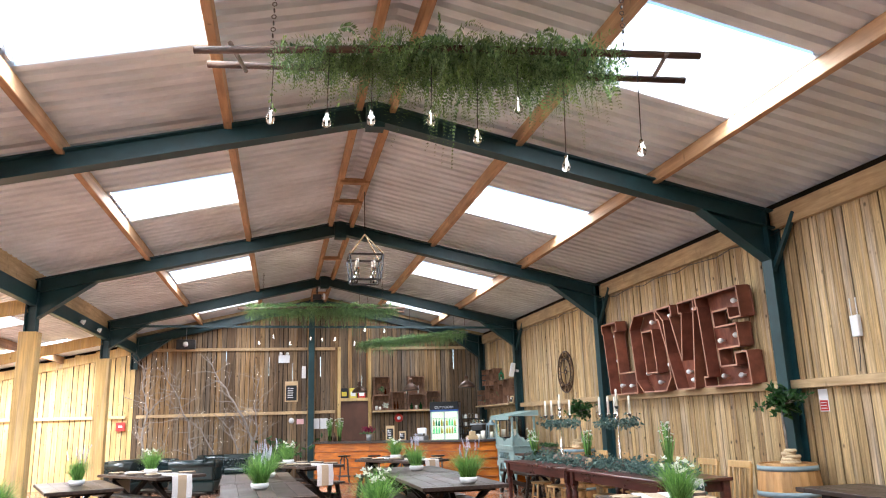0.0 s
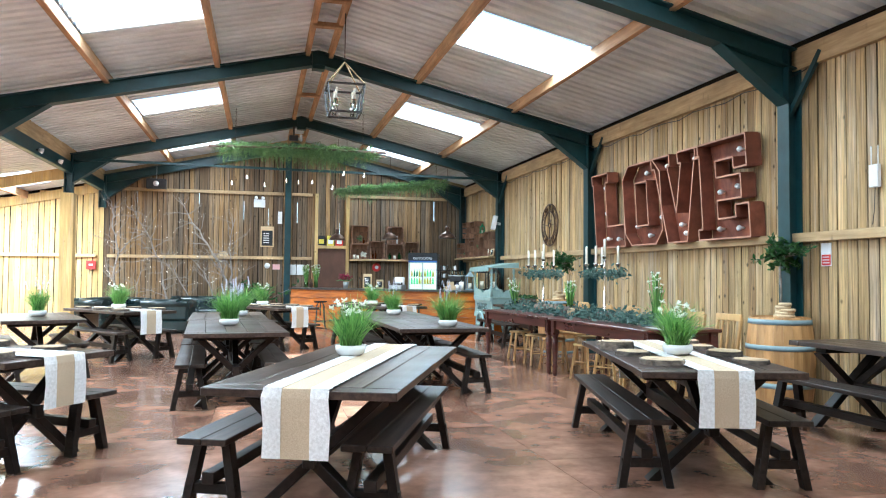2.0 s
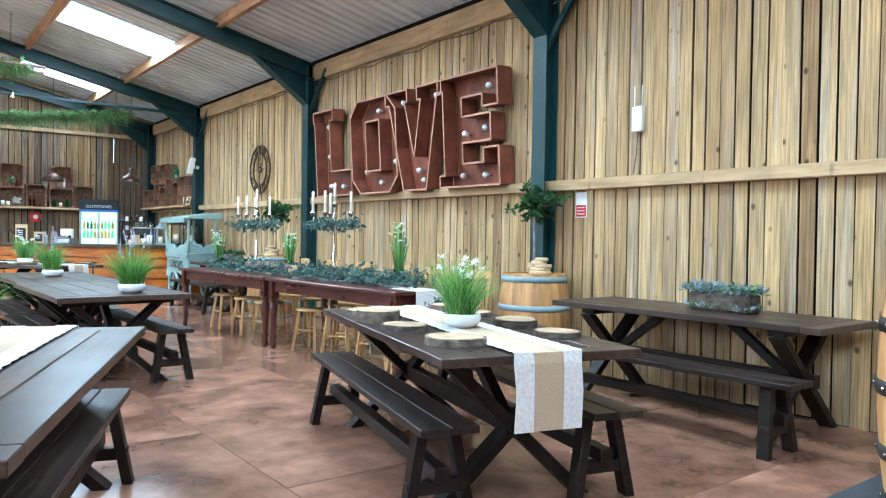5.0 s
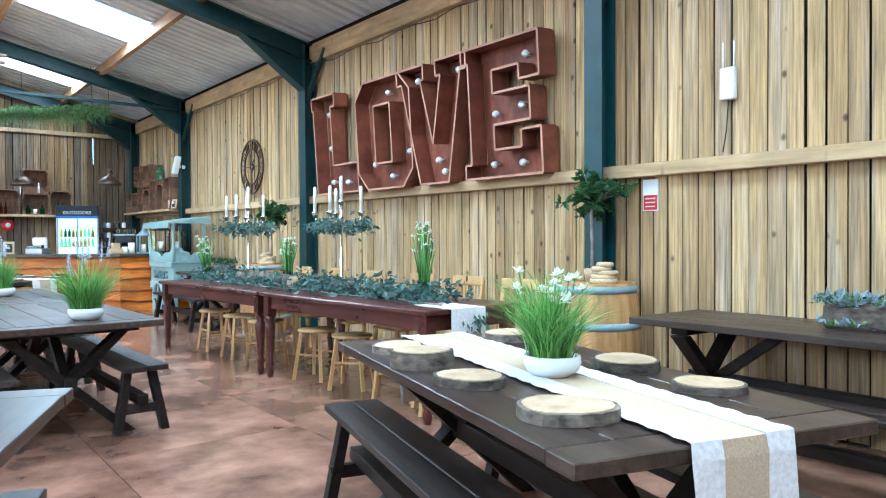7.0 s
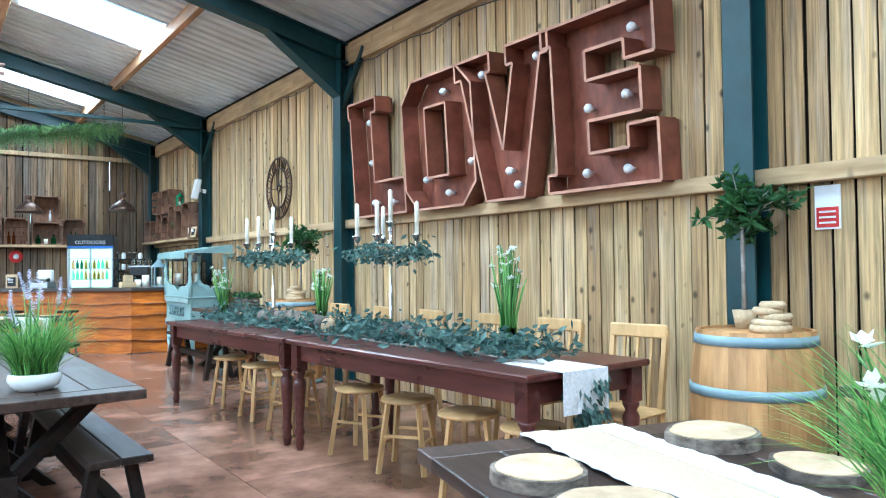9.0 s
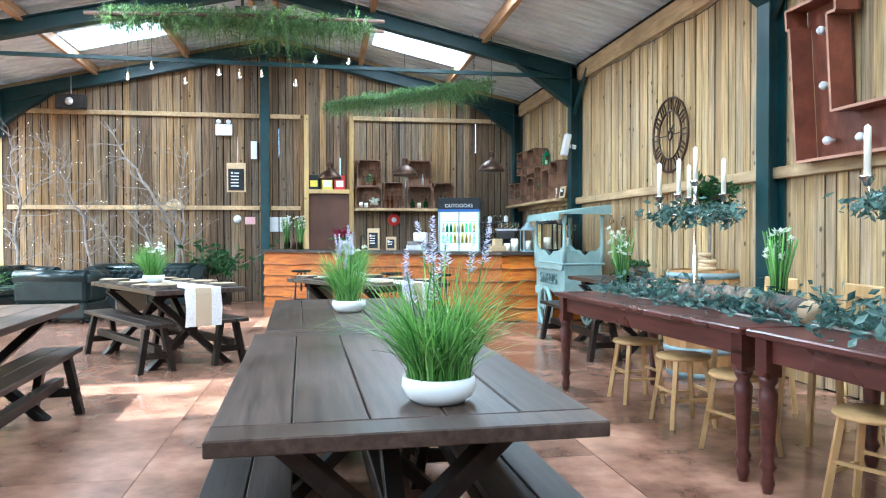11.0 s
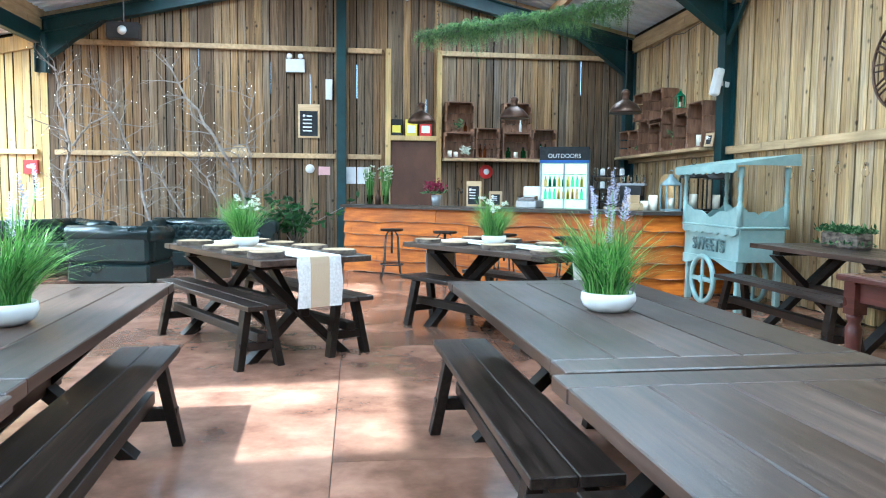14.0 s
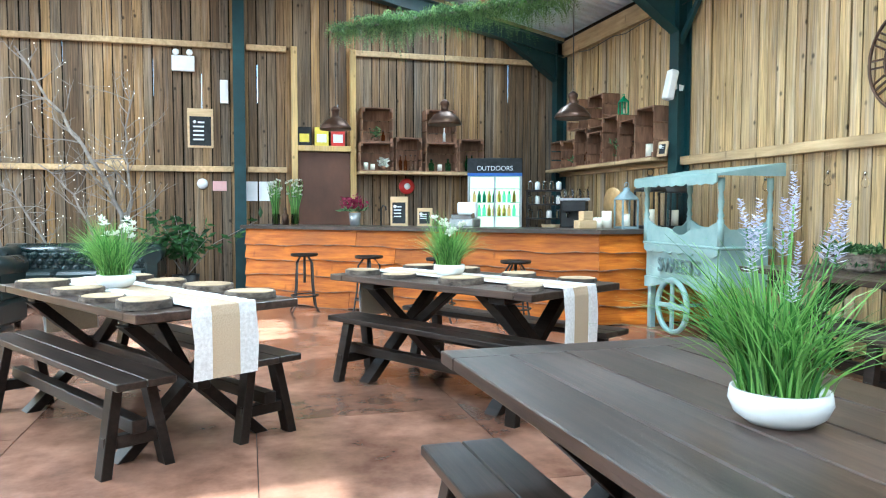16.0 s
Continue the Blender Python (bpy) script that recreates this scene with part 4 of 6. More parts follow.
def vase(x, y, z, h=0.6, n=60):
    t = thing("flower_vase", "tall glass of green stems with white flowers", "flowers", pose(x, y, z), "white flower vases")
    r = random.Random(int(1000 * x + y))
    part("glass", lathe(B(), [(0.05, 0), (0.05, 0.14), (0.045, 0.14), (0.045, 0.006), (0, 0.006)], 14), M_GLASS, t)
    bm, bf = B(), B()
    for _ in range(n):
        a = r.uniform(0, 6.283)
        top = Vector((math.cos(a), math.sin(a), 0)) * r.uniform(0, 0.11) + Vector((0, 0, h * r.uniform(0.6, 1)))
        b = Vector((top.x * .35, top.y * .35, 0.01))
        tube(bm, [b, b.lerp(top, 0.5) - Vector((top.x, top.y, 0)) * 0.2, top], [0.006, 0.006, 0.003], 4)
        if r.random() < 0.45:
            for j in range(8):
                leaf(bf, top, Vector((r.uniform(-1, 1), r.uniform(-1, 1), r.uniform(-.4, 1))), Vector((0.1, 0.2, 1)), 0.03, 0.022)
    tagged(part("stem_foliage", bm, M_GRASS, t), "", "", "", "stuff")
    tagged(part("flowers", bf, M_FLOWER, t, "", 0, None, False), "", "", "", "stuff")


vase(6.76, 8.95, 0.785, .62)
vase(6.68, 11.2, 0.785, .5)
vase(6.4, 12.75, 0.785, .5)

# ---- barrels ----
def barrel(h, r, hoops, hoopmat, studs=False):
    t = thing("barrel", "", "barrel", None, "oak barrels")
    prof = lambda z: r * (0.86 + 0.14 * math.sin(math.pi * (0.06 + 0.88 * z / h)))
    n = 22
    me = None
    bm = B()
    a = math.pi / n * 0.985
    zs = [h * k / 8 for k in range(9)]
    rows = [[bm.verts.new((rr * math.cos(s * a), rr * math.sin(s * a), z)) for s, rr in ((-1, prof(z)), (1, prof(z)), (1, prof(z) - 0.02), (-1, prof(z) - 0.02))] for z in zs]
    for p, q in zip(rows, rows[1:]):
        for i in range(4):
            bm.faces.new((p[i], p[(i + 1) % 4], q[(i + 1) % 4], q[i]))
    bm.faces.new(list(reversed(rows[0])))
    bm.faces.new(rows[-1])
    me = mesh_of("stave", bm, M_BARREL)
    for k in range(n):
        piece("stave", me, t, pose(0, 0, 0, 0, 0, 360 * k / n))
    part("head", lathe(B(), [(0, h - 0.03), (prof(h) - 0.021, h - 0.03), (prof(h) - 0.021, h - 0.012), (0, h - 0.012)], 22), M_BARREL, t)
    for z, w in hoops:
        hp = part("hoop", lathe(B(), [(prof(z) - 0.01, z), (prof(z) + 0.005, z), (prof(z + w) + 0.005, z + w), (prof(z + w) - 0.01, z + w)], 30), hoopmat, t)
        if studs:
            bm = B()
            for k in range(16):
                q = 2 * math.pi * k / 16
                rr = prof(z + w / 2) + 0.005
                lathe(bm, [(0.009, 0), (0.007, 0.005), (0, 0.007)], 8, Matrix.Translation((rr * math.cos(q), rr * math.sin(q), z + w / 2)) @ Euler((0, math.pi / 2, q)).to_matrix().to_4x4())
            part("stud", bm, M_STUD, hp)
    return t


BH = [(0.005, 0.05), (0.22, 0.05), (0.6, 0.05), (0.86, 0.05)]
b1 = barrel(0.93, 0.335, BH, M_HOOPB)
b1.matrix_basis = pose(7.6, 7.93, 0)
tagged(b1, "weathered oak barrel with blue-grey hoops beside the post")
b2 = barrel(0.92, 0.33, [(0.01, 0.055), (0.19, 0.05), (0.42, 0.05), (0.64, 0.05), (0.85, 0.06)], M_BLACK, True)
b2.matrix_basis = pose(5.78, 3.88, 0.312)
tagged(b2, "pale oak barrel with studded black hoops on a felt-topped box")
b3 = copy_thing(b1, pose(7.4, 13.35, 0, 0, 0, 30))
tagged(b3, "oak barrel with blue-grey hoops behind the dining tables")
pl = thing("plinth", "low plywood box with a dark felt top under a barrel", "plinth", pose(5.78, 3.88, 0))
part("body", box(B(), -0.42, 0.42, -0.42, 0.42, 0, 0.285), M_PLY, pl, "", 0.005)
part("felt_top", box(B(), -0.44, 0.44, -0.44, 0.44, 0.286, 0.311), M_FELT, pl, "dark grey felt", 0.005)


def rope_pile(x, y, z):
    t = thing("rope_sack", "bundle of natural rope on a barrel", "rope", pose(x, y, z))
    r = random.Random(3)
    bm = B()
    for k in range(5):
        R = 0.085 - 0.01 * k
        torus(bm, (r.uniform(-.02, .02), r.uniform(-.02, .02), 0.022 + 0.03 * k), R, 0.022, 'z', 20, 6)
    part("coil", bm, M_ROPE, t)


rope_pile(7.58, 7.82, 0.92)
rope_pile(7.4, 13.3, 0.92)


def topiary(x, y, z):
    t = thing("topiary_tree", "small bay tree with a ragged crown and bare stem", "plant", pose(x, y, z))
    part("pot", lathe(B(), [(0.05, 0), (0.065, 0.1), (0.0, 0.1)], 14), M_ROPE, t)
    part("trunk", tube(B(), [(0, 0, 0.09), (0.012, 0.01, 0.3), (-0.01, 0, 0.5), (0.0, 0.0, 0.72)], [0.014, 0.012, 0.012, 0.008]), M_TWIG, t)
    r = random.Random(8)
    bm = B()
    tips = []
    for _ in range(30):
        d = Vector((r.gauss(0, 1), r.gauss(0, 1), r.gauss(0.15, 0.8))).normalized() * r.uniform(0.14, 0.3)
        tube(bm, [(0, 0, 0.62), Vector((0, 0, 0.66)) + d], [0.005, 0.002], 4)
        tips.append(Vector((0, 0, 0.66)) + d)
    part("branches", bm, M_TWIG, t)

    def pl(r):
        q = r.choice(tips)
        q = Vector((0, 0, 0.66)).lerp(q, r.uniform(0.35, 1.05))
        return q, Vector((r.uniform(-1, 1), r.uniform(-1, 1), r.uniform(-.6, .8)))
    part("crown", foliage(B(), r, 900, pl, 0.065, wid=0.42), M_BUSH, t, "", 0, None, False)


topiary(7.72, 8.06, 0.92)
topiary(7.55, 13.5, 0.92)

# rustic box of sprigs on the wall table
def planter(x, y, z, flowers):
    t = thing("bark_planter", "bark-sided trough of blue-green sprigs" if not flowers else "trough of ivy and small orange flowers", "planter", pose(x, y, z))
    part("trough", box(B(), -0.09, 0.09, -0.24, 0.24, 0, 0.14), M_BARK, t, "", 0.02)
    r = random.Random(int(y * 10))

    def pl(r):
        return Vector((r.uniform(-.13, .1), r.uniform(-.28, .28), r.choice((0.02, 0.13, 0.14, 0.15)) + r.random() * .03)), Vector((r.uniform(-1, 1), r.uniform(-1, 1), r.uniform(-.1, 1)))
    tagged(part("sprigs", foliage(B(), r, 420, pl, 0.05, wid=0.4), M_BUSH if flowers else M_LILAC, t, "", 0, None, False), "", "", "", "stuff")
    part("leaves", foliage(B(), r, 260, pl, 0.05, wid=0.5), M_FERN, t, "", 0, None, False)


planter(7.62, 6.0, 0.751, False)
planter(7.55, 15.2, 0.751, True)

# ---- letters on the wall ----
LETTERS = {
    "L": (0.0, [(0.04, 0), (1.1, 0), (1.1, .36), (.5, .36), (.5, 1.12), (.6, 1.12), (.6, 1.28), (0, 1.28), (0, 1.12), (.04, 1.12)], []),
    "O": (1.125, [(0, .2), (.2, 0), (.95, 0), (1.15, .2), (1.15, 1.08), (.95, 1.28), (.2, 1.28), (0, 1.08)], [(.4, .3), (.75, .3), (.75, .98), (.4, .98)]),
    "V": (2.05, [(0, 1.28), (.5, 1.28), (.5, 1.12), (.44, 1.12), (.62, .42), (.8, 1.12), (.72, 1.12), (.72, 1.28), (1.22, 1.28), (1.22, 1.12), (1.13, 1.12), (.86, 0), (.36, 0), (.09, 1.12), (0, 1.12)], []),
    "E": (3.2, [(0, 0), (1.08, 0), (1.08, .42), (.82, .42), (.82, .26), (.45, .26), (.45, .5), (.95, .5), (.95, .8), (.45, .8), (.45, 1.02), (.82, 1.02), (.82, .88), (1.08, .88), (1.08, 1.28), (0, 1.28), (0, 1.14), (.1, 1.14), (.1, .14), (0, .14)], []),
}


def marquee(ch_name, u0, outer, inner):
    t = thing("marquee_letter", "rust-red wooden box letter %s with bulbs, on the wall rail" % ch_name, "letter sign", pose(XR - 0.012, 12.7 - u0, 1.825, 0, -3.5, 0), "letters spelling a word on the wall")
    D = 0.2
    bm = B()
    cp = [bm.verts.new((-0.002, -u, v)) for u, v in outer]
    es = [bm.edges.new((cp[i], cp[(i + 1) % len(cp)])) for i in range(len(cp))]
    if inner:
        ci = [bm.verts.new((-0.002, -u, v)) for u, v in inner]
        es += [bm.edges.new((ci[i], ci[(i + 1) % len(ci)])) for i in range(len(ci))]
    bmesh.ops.triangle_fill(bm, use_beauty=True, edges=es)
    bmesh.ops.solidify(bm, geom=bm.faces[:], thickness=0.012)
    part("back", bm, M_RUST, t)
    for loop, sgn in ((outer, 1), (inner, 1)):
        for i in range(len(loop)):
            (u, v), (p, q) = loop[i], loop[(i + 1) % len(loop)]
            bm = B()
            d = Vector((0, -(p - u), q - v))
            n = Vector((0, d.z, -d.y)).normalized() * 0.011
            vs = []
            for xx in (-0.016, -D):
                for e in (Vector((0, -u, v)), Vector((0, -p, q))):
                    for k in (-1, 1):
                        vs.append(bm.verts.new((xx, e.y + k * n.y, e.z + k * n.z)))
            for f in ((0, 1, 3, 2), (4, 5, 7, 6), (0, 1, 5, 4), (2, 3, 7, 6), (0, 2, 6, 4), (1, 3, 7, 5)):
                bm.faces.new([vs[j] for j in f])
            sd = part("side", bm, M_RUST, t)
            bm = B()
            vs = []
            for xx in (-D - 0.0005, -D - 0.003):
                for e in (Vector((0, -u, v)), Vector((0, -p, q))):
                    for k in (-1, 1):
                        vs.append(bm.verts.new((xx, e.y + k * n.y, e.z + k * n.z)))
            for f in ((0, 1, 3, 2), (4, 5, 7, 6), (0, 1, 5, 4), (2, 3, 7, 6), (0, 2, 6, 4), (1, 3, 7, 5)):
                bm.faces.new([vs[j] for j in f])
            part("edge", bm, M_RIM, sd, "bare lighter edge")
    bulbs = {"L": [(.28, .15), (.65, .13), (.27, .6), (.27, 1.05)], "O": [(.2, .3), (.57, .14), (.95, .4), (.57, 1.12)], "V": [(.25, 1.15), (.55, .25), (.65, .12), (.97, 1.15)], "E": [(.3, .13), (.7, .12), (.35, .62), (.72, .66), (.8, 1.12)]}[ch_name]
    for u, v in bulbs:
        part("bulb", lathe(B(), [(0.014, 0), (0.018, 0.03), (0.034, 0.06), (0.034, 0.08), (0.018, 0.1), (0, 0.104)], 12, Matrix.Translation((-0.016, -u * 0.94, v * 0.94)) @ pose(0, 0, 0, 0, -90, 0)), M_WHITE, t, "white globe bulb")


K = 0.94
for name, (u0, o, i) in LETTERS.items():
    marquee(name, u0 * K, [(u * K, v * K) for u, v in o], [(u * K, v * K) for u, v in i])

# skeleton clock
ck = thing("wall_clock", "large rusty iron skeleton clock with roman numerals", "clock", pose(XR - 0.05, 15.13, 2.37))
part("outer_ring", torus(B(), (0, 0, 0), 0.42, 0.014, 'x', 40), M_BRONZE, ck)
part("inner_ring", torus(B(), (0, 0, 0), 0.27, 0.012, 'x', 40), M_BRONZE, ck)
part("hub", torus(B(), (0, 0, 0), 0.05, 0.012, 'x', 20), M_BRONZE, ck)
for k in range(12):
    a = math.pi * k / 6
    for off in ((-0.05, 0.0, 0.05) if k % 3 else (-0.03, 0.03)):
        c, s = math.sin(a), math.cos(a)
        bm = beam(B(), (0, 0.28 * c + off * s, 0.28 * s - off * c), (0, 0.41 * c + off * s, 0.41 * s - off * c), 0.014, 0.014, (1, 0, 0))
        part("numeral", bm, M_BRONZE, ck)
for k in range(4):
    a = math.pi * k / 2
    part("spoke", beam(B(), (0, 0.05 * math.sin(a), 0.05 * math.cos(a)), (0, 0.26 * math.sin(a), 0.26 * math.cos(a)), 0.012, 0.012, (1, 0, 0)), M_BRONZE, ck)
part("hour_hand", beam(B(), (-0.02, 0, 0), (-0.02, -0.13, 0.1), 0.02, 0.006, (1, 0, 0)), M_BLACK, ck)
part("minute_hand", beam(B(), (-0.025, 0, 0), (-0.025, 0.02, 0.24), 0.016, 0.006, (1, 0, 0)), M_BLACK, ck)

# small things on the golden wall
rt = thing("wifi_router", "white wall box with two upright aerials", "router", pose(XR - 0.045, 7.08, 2.2))
part("body", box(B(), -0.025, 0.025, -0.055, 0.055, 0, 0.22), M_WHITE, rt, "", 0.008)
for s in (-1, 1):
    part("aerial", lathe(B(), [(0.006, 0.22), (0.006, 0.4)], 8, pose(0, s * 0.04, 0)), M_WHITE, rt)
part("cable", tube(B(), [(0, 0, 0), (0.01, 0.02, -0.2), (0.015, 0.05, -0.35)], 0.004, 5), M_BLACK, rt)
sg = thing("fire_sign", "small red and white safety sign", "sign", pose(XR - 0.012, 7.74, 1.58))
part("plate", box(B(), -0.003, 0.003, -0.07, 0.07, -0.12, 0.12), M_PAPER, sg)
part("red_panel", box(B(), -0.006, -0.0035, -0.06, 0.06, -0.11, 0.0), M_RED, sg)
for k in range(3):
    part("text_bar", box(B(), -0.0085, -0.0065, -0.045, 0.045, -0.09 + 0.03 * k, -0.08 + 0.03 * k), M_PAPER, sg)
sp = thing("wall_speaker", "small white wall speaker on the steel post", "speaker", pose(XR - 0.26, 18.1, 2.62, 0, 12, 0))
part("body", box(B(), -0.05, 0.05, -0.06, 0.06, -0.17, 0.17), M_WHITE, sp, "", 0.015)
part("bracket", box(B(), 0.05, 0.16, -0.02, 0.02, -0.03, 0.03), M_WHITE, sp)
cb = thing("wall_cable", "black cable sagging along the top of the wall", "cable")
part("cable", tube(B(), [(XR - 0.09, 7.9 + 0.35 * k, 3.56 - 0.05 * math.sin(k * 1.1) ** 2) for k in range(38)], 0.006, 5), M_BLACK, cb)

# ---- the bar ----
BA, BB, BC = Vector((3.09, 20.37, 0)), Vector((6.62, 17.53, 0)), Vector((7.93, 17.53, 0))
bar = thing("bar_counter", "long bar clad in orange waney-edged larch boards with a dark top", "bar counter")
dv = (BB - BA).normalized()
nv = Vector((-dv.y, dv.x, 0))          # towards the back
def slab(poly, z0, z1):
    bm = B()
    lo = [bm.verts.new((p.x, p.y, z0)) for p in poly]
    hi = [bm.verts.new((p.x, p.y, z1)) for p in poly]
    bm.faces.new(list(reversed(lo)))
    bm.faces.new(hi)
    for i in range(len(poly)):
        j = (i + 1) % len(poly)
        bm.faces.new((lo[i], lo[j], hi[j], hi[i]))
    return bm


inner = [BC + Vector((0, 0.6, 0)), Vector((6.9, 18.13, 0)), BA + nv * 0.6 + dv * 0.0]
part("core", slab([BA + nv * .03 + dv * .02, BB + nv * .03 + Vector((0.0, .03, 0)), BC + Vector((0, .03, 0))] + inner, 0, 0.955), M_BACK, bar)
part("counter_top", slab([BA - nv * .05 - dv * .05, BB - nv * .04 + Vector((0.0, -.05, 0)), BC + Vector((0.02, -.05, 0))] + [BC + Vector((0.02, .62, 0)), Vector((6.9, 18.15, 0)), BA + nv * .62 - dv * .05], 0.956, 1.0), M_TOP, bar)
rn = random.Random(21)


def waney(p, q, z0, z1, seed):
    """One board along the face from p to q, its lower edge wavy, leaning out at the bottom."""
    r = random.Random(seed)
    L = (q - p).length
    d = (q - p).normalized()
    n = Vector((-d.y, d.x, 0))
    k = max(4, int(L / 0.12))
    bm = B()
    ph, ph2 = r.uniform(0, 6), r.uniform(0, 6)
    cols = []
    for i in range(k + 1):
        s = L * i / k
        zl = z0 + 0.012 * math.sin(s * 4 + ph) + 0.008 * math.sin(s * 11 + ph2)
        b = p + d * s
        f, g = b - n * 0.05, b - n * 0.01
        cols.append([bm.verts.new((f.x, f.y, zl)), bm.verts.new((g.x, g.y, z1)), bm.verts.new((b.x, b.y, z1)), bm.verts.new((b.x, b.y, zl))])
    for a, b in zip(cols, cols[1:]):
        for i in range(4):
            bm.faces.new((a[i], a[(i + 1) % 4], b[(i + 1) % 4], b[i]))
    bm.faces.new(list(reversed(cols[0])))
    bm.faces.new(cols[-1])
    return bm


def bark_edge(p, q, z0, seed):
    """A dark strip on a board's wavy lower edge: bark that also draws its shadow."""
    r = random.Random(seed)
    L = (q - p).length
    d = (q - p).normalized()
    n = Vector((-d.y, d.x, 0))
    ph, ph2 = r.uniform(0, 6), r.uniform(0, 6)
    k = max(4, int(L / 0.12))
    pts = []
    for i in range(k + 1):
        s = L * i / k
        b = p + d * s - n * 0.046
        pts.append((b.x, b.y, z0 + 0.012 * math.sin(s * 4 + ph) + 0.008 * math.sin(s * 11 + ph2) + 0.001))
    part("bark_edge", tube(B(), pts, [0.0065 + 0.003 * math.sin(i * 2.3 + ph) for i in range(k + 1)], 6), M_CRATE, bar)


for c in range(5):
    z0 = 0.01 + 0.188 * c
    cut = rn.uniform(1.2, 3.2)
    L = (BB - BA).length
    for a, b in ((0, cut), (cut + 0.006, L)):
        bark_edge(BA + dv * a + nv * .026, BA + dv * b + nv * .026, z0, c * 3 + int(a > 0))
        part("waney_board", waney(BA + dv * a + nv * .026, BA + dv * b + nv * .026, z0, z0 + 0.21, c * 3 + int(a > 0)), M_ORANGE, bar)
    bark_edge(BB + Vector((0.0, .026, 0)), BC + Vector((0, .026, 0)), z0, c + 40)
    part("waney_board", waney(BB + Vector((0.0, .026, 0)), BC + Vector((0, .026, 0)), z0, z0 + 0.21, c + 40), M_ORANGE, bar)
part("end_panel", slab([BA + dv * .0, BA + dv * .02, BA + nv * .58 + dv * .02, BA + nv * .58], 0, 0.95), M_ORANGE, bar)


def along_bar(s, back, z=1.0, turn=0):
    p = BA + dv * s + nv * back
    return pose(p.x, p.y, z, 0, 0, turn - 38.8)


def bar_stool():
    t = thing("bar_stool", "black iron bar stool with a dark round wooden seat", "bar stool", None, "iron bar stools")
    part("seat", lathe(B(), [(0, .66), (.15, .66), (.16, .675), (.155, .69), (0, .695)], 20), M_DARK, t)
    for k in range(4):
        a = math.pi / 4 + math.pi / 2 * k
        c, s = math.cos(a), math.sin(a)
        part("leg", tube(B(), [(.06 * c, .06 * s, .66), (.12 * c, .12 * s, .58), (.135 * c, .135 * s, .3), (.17 * c, .17 * s, .08), (.22 * c, .22 * s, 0.01)], 0.011), M_BLACK, t)
    part("foot_ring", torus(B(), (0, 0, .2), .155, .01, 'z', 24), M_BLACK, t)
    part("screw", lathe(B(), [(.015, .35), (.015, .66)], 8), M_BLACK, t)
    return t


bs = bar_stool()
bs.matrix_basis = pose(3.75, 19.3, 0)
for x, y in ((4.42, 18.75), (5.1, 18.2), (5.75, 17.65)):
    copy_thing(bs, pose(x, y, 0, 0, 0, x * 30))

# drinks fridge
fr = thing("drinks_fridge", "grey glass-door drinks fridge with lit shelves and a blue header", "fridge", pose(6.62, 20.85, 0, 0, 0, -20))
part("cabinet", box(B(), -.4, .4, 0.05, .55, 0.0, 1.93), M_ALU, fr, "", .01)
part("header", box(B(), -.4, .4, -.02, .045, 1.72, 1.95), M_CHALK, fr, "dark header panel", .006)
part("header_stripe", box(B(), -.4, .4, -.024, -.021, 1.69, 1.735), M_BLUE, fr)
fc = bpy.data.curves.new("header_word", 'FONT')
fc.body, fc.size, fc.align_x, fc.extrude = "OUTDOORS", 0.095, 'CENTER', 0.002
tmp = new("tmp_word", fc)
deps = bpy.context.evaluated_depsgraph_get()
wm = bpy.data.meshes.new_from_object(tmp.evaluated_get(deps))
bpy.data.objects.remove(tmp)
wm.materials.clear()
wm.materials.append(M_PAPER)
o = piece("header_word", wm, fr, pose(0, -.026, 1.77, 90, 0, 0))
part("interior", box(B(), -.36, .36, .03, .049, .12, 1.68), M_FROST, fr, "brightly lit interior")
for s in (-1, 1):
    dr = part("glass_door", box(B(), s * .19 - .18, s * .19 + .18, -.012, -.004, .12, 1.68), M_GLASS, fr)
    part("door_frame", box(B(), s * .385 - .012, s * .385 + .012, -.02, .04, .1, 1.69), M_ALU, dr)
part("mullion", box(B(), -.014, .014, -.02, .028, .12, 1.68), M_ALU, fr)
for z in (1.1, 1.3, 1.5):
    part("wire_shelf", box(B(), -.35, .35, .0, .028, z, z + .008), M_STUD, fr)
rb = random.Random(2)
for z in (1.108, 1.308):
    for k in range(9):
        part("bottle", lathe(B(), [(.026, z), (.026, z + .1), (.011, z + .13), (.011, z + .165)], 10, pose(-.3 + .073 * k, .014, 0)), rb.choice((M_GREENG, M_BROWNG, M_YEL, M_GRN)), fr)

# ---- crates, shelves and what stands in them ----
def crate(w, h, d=0.28):
    """Open side towards -y."""
    t = thing("wooden_crate", "open brown wooden apple crate used as a shelf", "crate", None, "wall crates")
    for k in range(3):
        part("slat", box(B(), -w / 2, w / 2, d - .012, d, h * k / 3 + .004, h * (k + 1) / 3 - .006), M_CRATE, t)
        for s in (-1, 1):
            part("slat", box(B(), s * (w / 2 - .006) - .006, s * (w / 2 - .006) + .006, .004, d - .013, h * k / 3 + .015, h * (k + 1) / 3 - .006), M_CRATE, t)
    part("bottom", box(B(), -w / 2, w / 2, 0, d - .013, 0, .013), M_CRATE, t)
    part("top", box(B(), -w / 2, w / 2, 0, d - .013, h - .013, h), M_CRATE, t)
    for sx in (-1, 1):
        for sz in (0, 1):
            part("corner_post", box(B(), sx * (w / 2 - .03) - .016, sx * (w / 2 - .03) + .016, .003, .03, sz * (h - .075) + .014, sz * (h - .075) + .06), M_CRATE, t)
    return t


